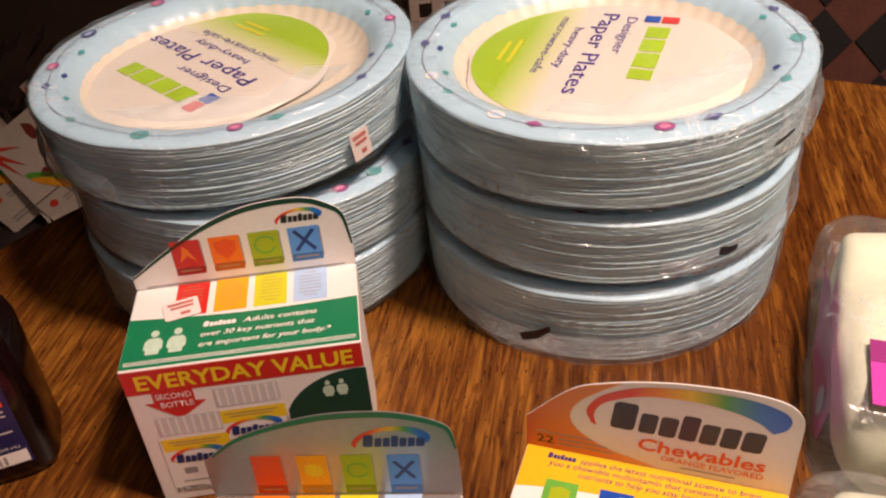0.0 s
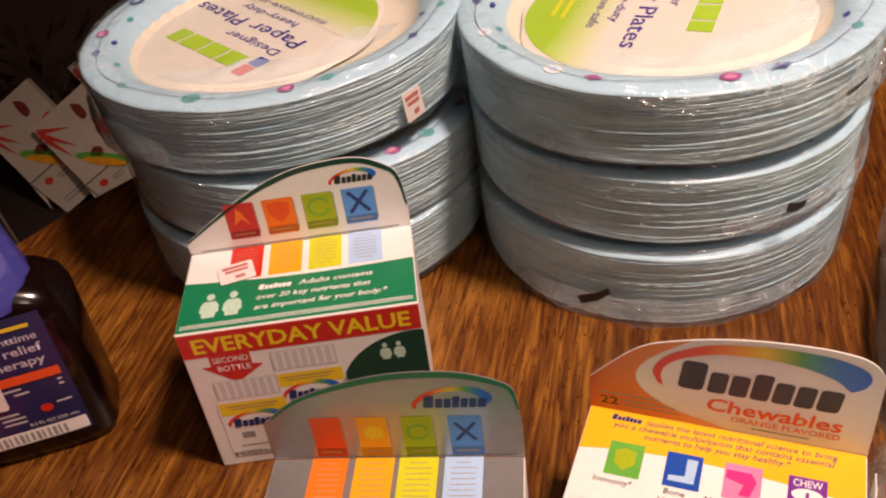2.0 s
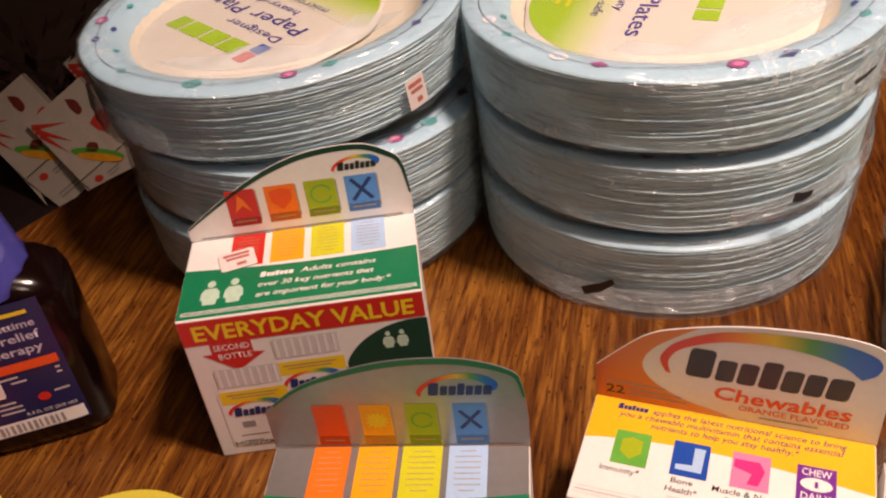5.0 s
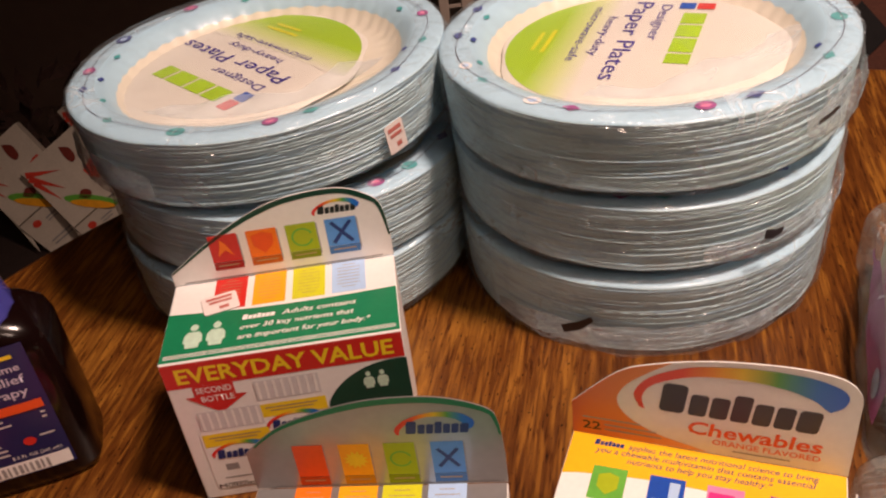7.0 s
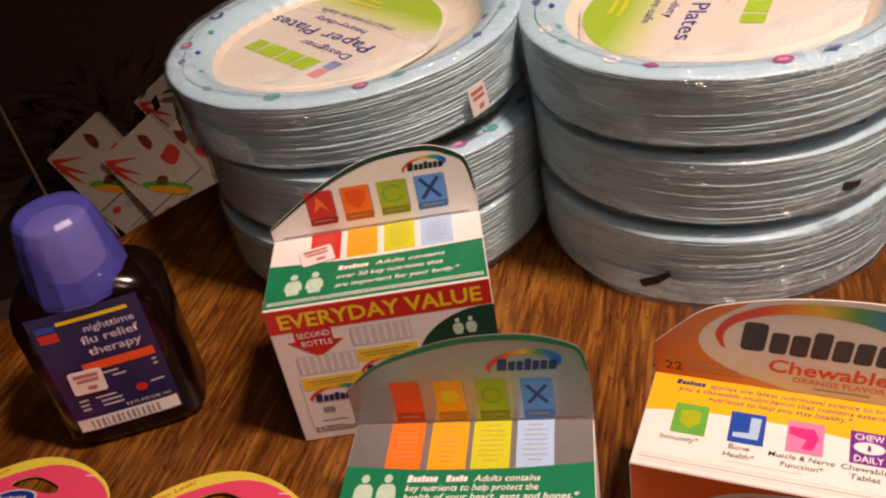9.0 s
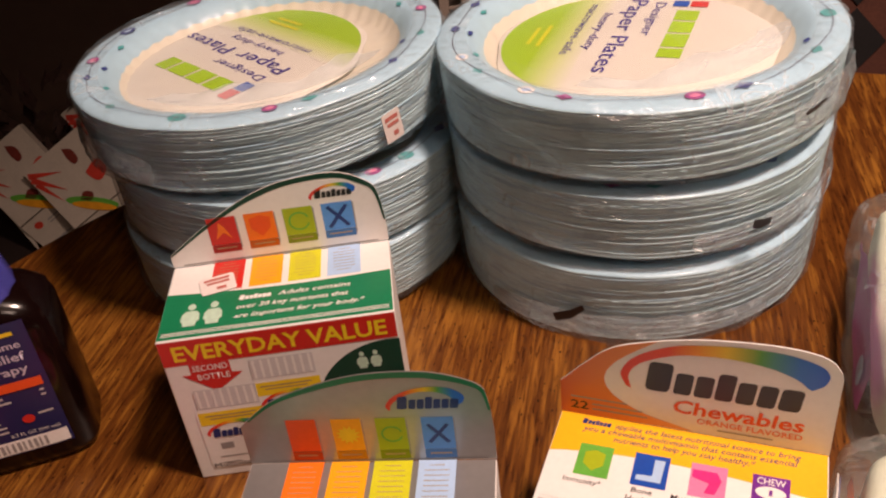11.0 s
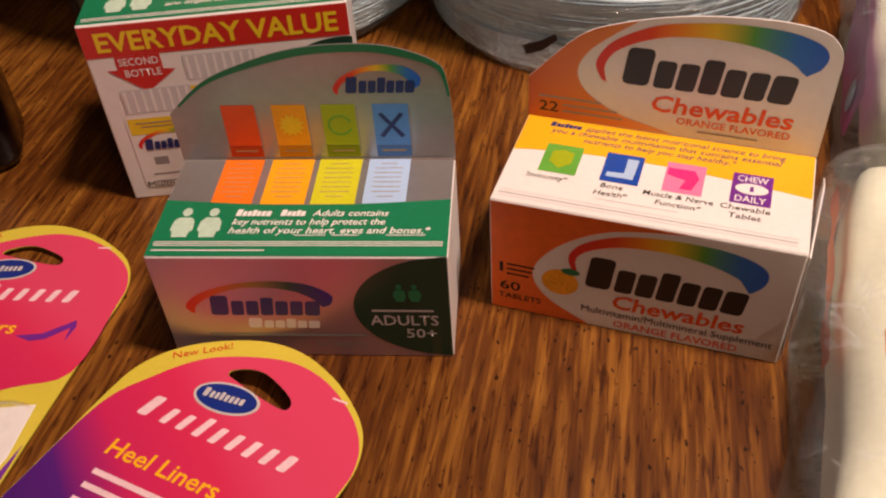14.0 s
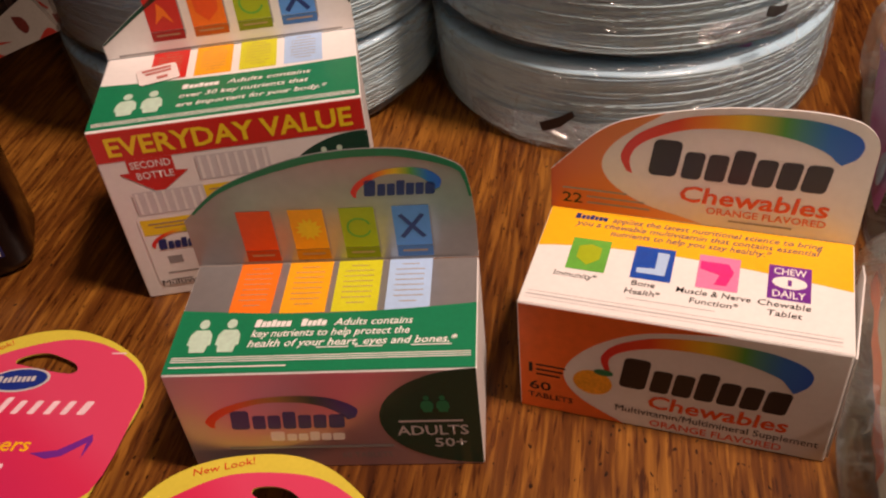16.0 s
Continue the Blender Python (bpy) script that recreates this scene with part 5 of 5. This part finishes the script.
def paper_pack(y0, y1, h, seed, ink, dx, bar, label):
    p = thing("paper_pack", pose(0.1057, 0.139, 0, 0, 0, -24.1), label, "paper pack", "wrapped paper packs")
    part("paper_block", pillow(0.003 + dx, 0.128, y0 + 0.008, y1 - 0.006, h - 0.002, 0.022, 0.014, seed, 40), NAPKIN, p, "pale pressed paper block", smooth=True)
    f = part("film", pillow(-0.0065 + dx, 0.134, y0, y1, h, 0.016, 0.016, seed + 5, 48, 90), POUCH, p, "clear crinkled film", smooth=True)
    f.visible_shadow = False
    a, b = bar
    bm = bmesh.new()
    cols = []
    for k in range(13):
        y = a + (b - a) * k / 12
        edge = math.sin(math.pi * min(1.0, 0.12 + k / 12)) ** 0.35
        z0, z1 = (h * (0.60 - 0.30 * edge), h * (0.66 + 0.18 * edge)) if h > 0.052 else (h * (0.66 + 0.02 * math.sin(2.1 * k)), h * (0.78 + 0.02 * math.sin(1.3 * k)))
        cols.append([bm.verts.new((dx - 0.0046 + 0.0062 * (z / h) ** 1.5 + 0.0004 * math.sin(5 * k + 40 * z), y, z)) for z in (z0, (z0 + z1) / 2, z1)])
    for u, v in zip(cols, cols[1:]):
        for q in (0, 1):
            bm.faces.new((u[q], u[q + 1], v[q + 1], v[q]))
    side = part("side_print", bm, ink, p, smooth=True)
    if h > 0.052:
        bm = bmesh.new()
        ring = [bm.verts.new((dx - 0.0056 + 0.0062 * (0.58 + 0.12 * math.sin(q)) ** 1.5, a + 0.016 + 0.008 * math.cos(q), h * (0.58 + 0.12 * math.sin(q)))) for q in [2 * math.pi * k / 16 for k in range(16)]]
        bm.faces.new(ring)
        part("badge", bm, SKYLIGHT, side, "pale blue round badge")
    return p


PLUM = material("plum_print", (0.46, 0.07, 0.38), 0.35, spread=0.12)
far = paper_pack(0.150, 0.318, 0.055, 3, PLUM, 0.0, (0.165, 0.282), "clear-wrapped pack of pale paper with magenta print")
near = paper_pack(-0.140, 0.136, 0.050, 8, ORANGE, -0.006, (0.022, 0.108), "clear-wrapped pack of pale paper with orange print")
for x0, x1, y0, y1, z, ink, pk in ((0.0148, 0.060, 0.160, 0.1872, 0.0552, ORCHID, far), (0.0148, 0.060, 0.1875, 0.2025, 0.0552, MAGENTA, far), (0.0080, 0.050, 0.0217, 0.0325, 0.0462, ORANGE, near)):
    part("top_print", sheet(bmesh.new(), rect(x0, y0, x1, y1), pose(0, 0, z), 0, 0.0004), ink, pk)
part("side_seal", sheet(bmesh.new(), [(-0.118, 0.020), (-0.112, 0.034), (-0.104, 0.030), (-0.106, 0.018)], pose(-0.0095, 0, 0, 90, 0, -90), 0.0008, 0.0003), NAVY, near)

# ---------------------------------------------------------------- behind the table
hamper = thing("hamper", pose(0.0196, 0.82, FLOOR), "off-white plastic hamper with slotted sides", "hamper")
HW2, HT = 0.19, 0.90
Z0 = 0.028 - FLOOR
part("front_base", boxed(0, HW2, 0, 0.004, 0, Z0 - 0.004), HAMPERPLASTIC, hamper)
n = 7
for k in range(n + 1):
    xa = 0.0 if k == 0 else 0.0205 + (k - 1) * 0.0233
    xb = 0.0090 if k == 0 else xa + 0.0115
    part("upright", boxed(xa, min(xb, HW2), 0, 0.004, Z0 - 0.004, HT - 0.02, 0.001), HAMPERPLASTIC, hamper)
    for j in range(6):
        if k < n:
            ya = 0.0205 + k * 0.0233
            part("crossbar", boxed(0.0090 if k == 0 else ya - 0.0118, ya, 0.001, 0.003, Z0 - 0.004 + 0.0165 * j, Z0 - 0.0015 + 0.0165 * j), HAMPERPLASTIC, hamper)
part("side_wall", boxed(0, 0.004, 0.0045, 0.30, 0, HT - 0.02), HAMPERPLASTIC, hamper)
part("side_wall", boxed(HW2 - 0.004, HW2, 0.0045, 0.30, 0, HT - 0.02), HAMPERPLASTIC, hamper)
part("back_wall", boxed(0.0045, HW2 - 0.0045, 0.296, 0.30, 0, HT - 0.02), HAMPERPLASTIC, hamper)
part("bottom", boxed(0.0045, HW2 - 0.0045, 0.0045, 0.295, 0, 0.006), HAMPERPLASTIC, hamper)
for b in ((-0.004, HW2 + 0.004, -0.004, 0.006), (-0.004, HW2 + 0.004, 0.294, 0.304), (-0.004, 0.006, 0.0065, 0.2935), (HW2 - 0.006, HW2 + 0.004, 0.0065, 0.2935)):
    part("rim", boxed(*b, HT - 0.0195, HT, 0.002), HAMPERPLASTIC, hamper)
# Near-black rounded block that fills most of the hamper behind its slots.
part("dark_filling", pillow(0.03, HW2 - 0.03, 0.03, 0.27, 0.82, 0.05, 0.01, 4), BLACKCLOTH, hamper, "near-black block behind the slots")

chair = thing("chair", pose(0.55, 0.86, FLOOR), "chair with brown and black diamond-patterned back", "chair")
part("backrest", boxed(-0.225, 0.30, 0, 0.045, 0.46, 1.02, 0.012), BROWNCLOTH, chair, "brown cloth backrest with black diamonds")
part("seat", boxed(-0.225, 0.30, -0.30, -0.002, 0.40, 0.46, 0.015), BROWNCLOTH, chair)
for x in (-0.20, 0.275):
    for y in (-0.28, 0.02):
        part("leg", boxed(x - 0.018, x + 0.018, y - 0.018, y + 0.018, 0, 0.40 if y < 0 else 0.455, 0.003), DARKWOOD, chair)
for i in range(-2, 6):
    for j in range(-2, 4):
        cx, cz = -0.1165 + 0.074 * i, 0.69 + 0.08 * j
        if -0.20 < cx < 0.27 and 0.50 < cz < 0.98:
            part("diamond", sheet(bmesh.new(), [(cx - 0.0355, cz), (cx, cz - 0.0385), (cx + 0.0355, cz), (cx, cz + 0.0385)], pose(0, 0, 0, 90, 0, 0), 0.0015, 0.0015), BLACKCLOTH, chair)

# Dark slab added to carry bags and plant; this ground is simply unlit.
bag_stand = thing("added_bag_stand", pose(-0.86, 1.95, FLOOR), "low dark stand added under the food bags", "carton")
part("box_body", boxed(-0.36, 0.40, -0.36, 0.36, 0, 0.036, 0.004), BLACKCARD, bag_stand)


PACKETBROWN = material("brown_red_print", (0.20, 0.03, 0.02), 0.5, spread=0.2)


def food_bag(m, seed):
    p = thing("food_bag", m, "white bag printed with red peppers and corn", "food bag", "food bags")
    w, h = 0.068, 0.112
    fold = -0.013
    up = pose(0, 0, 0.0034)
    low = pose(0, fold, 0.0034) @ pose(0, 0, 0, 16)
    # upper panel, lower panel and a pinched side seam, all a little crumpled
    for nm, y0, y1, m in (("upper_panel", 0.0, h / 2 - fold, pose(0, fold, 0)), ("lower_panel", -h / 2 - fold, -0.0008, pose(0, fold, 0) @ pose(0, 0, 0, 16))):
        bm = bmesh.new()
        rows = []
        for j in range(11):
            y = y0 + (y1 - y0) * j / 10
            rows.append([bm.verts.new(m @ Vector((-w / 2 + w * i / 8, y, 0.0030 - 0.0012 * abs(noise.noise(Vector((i * 0.5, j * 0.6, seed * 3.1 + y1 * 40))))))) for i in range(9)])
        for p0, p1 in zip(rows, rows[1:]):
            for i in range(8):
                bm.faces.new((p0[i], p0[i + 1], p1[i + 1], p1[i]))
        rim = bmesh.ops.extrude_face_region(bm, geom=list(bm.faces))
        bmesh.ops.translate(bm, vec=m.to_3x3() @ Vector((0, 0, -0.010 if nm == "upper_panel" else -0.006)), verts=[v for v in rim["geom"] if isinstance(v, bmesh.types.BMVert)])
        bmesh.ops.recalc_face_normals(bm, faces=bm.faces)
        part(nm, bm, PACKETWHITE, p, smooth=False)
    part("side_seam", sheet(bmesh.new(), [(-w / 2 - 0.006, fold - 0.030), (-w / 2, fold - 0.012), (-w / 2, 0.030), (-w / 2 - 0.003, 0.010)], pose(0, 0, -0.004), 0.0, 0.0012), PACKETWHITE, p)
    for x0, y0, x1, y1, k in ((-0.032, 0.050, -0.004, 0.034, 0.0030), (-0.032, 0.046, -0.012, 0.018, 0.0034), (-0.031, 0.040, -0.022, 0.012, 0.0028)):
        e = Vector((y0 - y1, x1 - x0)).normalized() * k
        printed("pepper_print", [(x0 - e.x, y0 - e.y), (x1, y1), (x0 + e.x, y0 + e.y)], up, 0.0004, PACKETRED, p)
    printed("pepper_print", smooth_line([(0.010, 0.050), (0.017, 0.044), (0.016, 0.034), (0.010, 0.032), (0.008, 0.040), (0.010, 0.050)], 3)[:-1], up, 0.0004, PACKETBROWN, p)
    printed("pepper_print", smooth_line([(0.012, 0.020), (0.028, 0.024), (0.031, 0.012), (0.020, 0.006), (0.014, 0.010), (0.012, 0.020)], 3)[:-1], up, 0.0004, PACKETRED, p)
    printed("pepper_print", smooth_line([(-0.010, 0.004), (-0.002, 0.008), (0.004, 0.002), (-0.002, -0.003), (-0.010, 0.004)], 3)[:-1], up, 0.0004, PACKETBROWN, p)
    lean = up @ pose(-0.004, -0.006, 0, 0, 0, -45)
    printed("leaf_print", oval(0, 0.0015, 0.025, 0.0055, 16), lean, 0.0004, LEAF, p)
    printed("corn_print", oval(0.002, -0.0015, 0.021, 0.0038, 16), lean, 0.0008, FRUIT, p)
    printed("emblem", oval(-0.020, -0.010, 0.0045, 0.0036, 12), low, 0.0002, PACKETRED, p)
    bars("small_print", [(-0.010, -0.012, 0.004, -0.0105), (-0.010, -0.015, 0.002, -0.0138), (-0.024, -0.032, 0.012, -0.0305), (-0.024, -0.036, 0.006, -0.0345)], low, 0.0002, GREY, p)
    return p


def leaning(place, across, facing, size):
    """Across runs along the bag's upper edge, facing out of its printed side."""
    x = Vector(across).normalized()
    z = Vector(facing)
    z = (z - x * z.dot(x)).normalized()
    y = z.cross(x)
    return Matrix.Translation(place) @ Matrix((x, y, z)).transposed().to_4x4() @ Matrix.Scale(size, 4)


for k, (place, size) in enumerate((((-0.840, 1.734, -0.572), 2.26), ((-0.715, 1.701, -0.575), 2.2), ((-0.696, 1.953, -0.566), 2.3), ((-0.655, 1.745, -0.590), 2.05))):
    food_bag(leaning(place, (0.847, 0.195, 0.494), (0.03, -0.94, 0.33), size), k)

plant = thing("dried_plant", pose(-0.90, 2.03, FLOOR + 0.036) @ Matrix.Scale(2.2, 4), "dark dried foliage lying on a low added stand", "plant")
bm = bmesh.new()
rnd = random.Random(9)
for k in range(150):
    a, e = rnd.uniform(0, 6.28), rnd.uniform(0.1, 1.3)
    r = rnd.uniform(0.02, 0.12)
    o = Vector((r * math.cos(a) * 1.1, r * math.sin(a) * 0.7, 0.015 + 0.13 * rnd.random() * (1 - r * 4)))
    d = Vector((math.cos(a) * math.cos(e), math.sin(a) * math.cos(e), math.sin(e) * 0.7))
    s = d.cross(Vector((rnd.uniform(-1, 1), rnd.uniform(-1, 1), 1))).normalized() * 0.006
    q = [o, o + d * 0.02 + s, o + d * 0.045, o + d * 0.02 - s]
    bm.faces.new([bm.verts.new(v) for v in q])
tagged(part("leaves", bm, DRIED, plant), kind="stuff")
part("stem", tube(bmesh.new(), [(-0.08, 0, 0.004), (0.0, 0.01, 0.03), (0.07, 0.0, 0.06)], 0.004), DRIED, plant)

cord = thing("cord", pose(-0.86, 1.40, -0.62) @ Matrix.Scale(2.2, 4), "thin tan cord hanging behind the table", "cord")
part("strand", tube(bmesh.new(), [(0.030, 0.0, 0.0), (0.022, 0.0, 0.075), (0.018, 0.0, 0.17), (0.010, 0.0, 0.30)], 0.0013), CORD, cord)
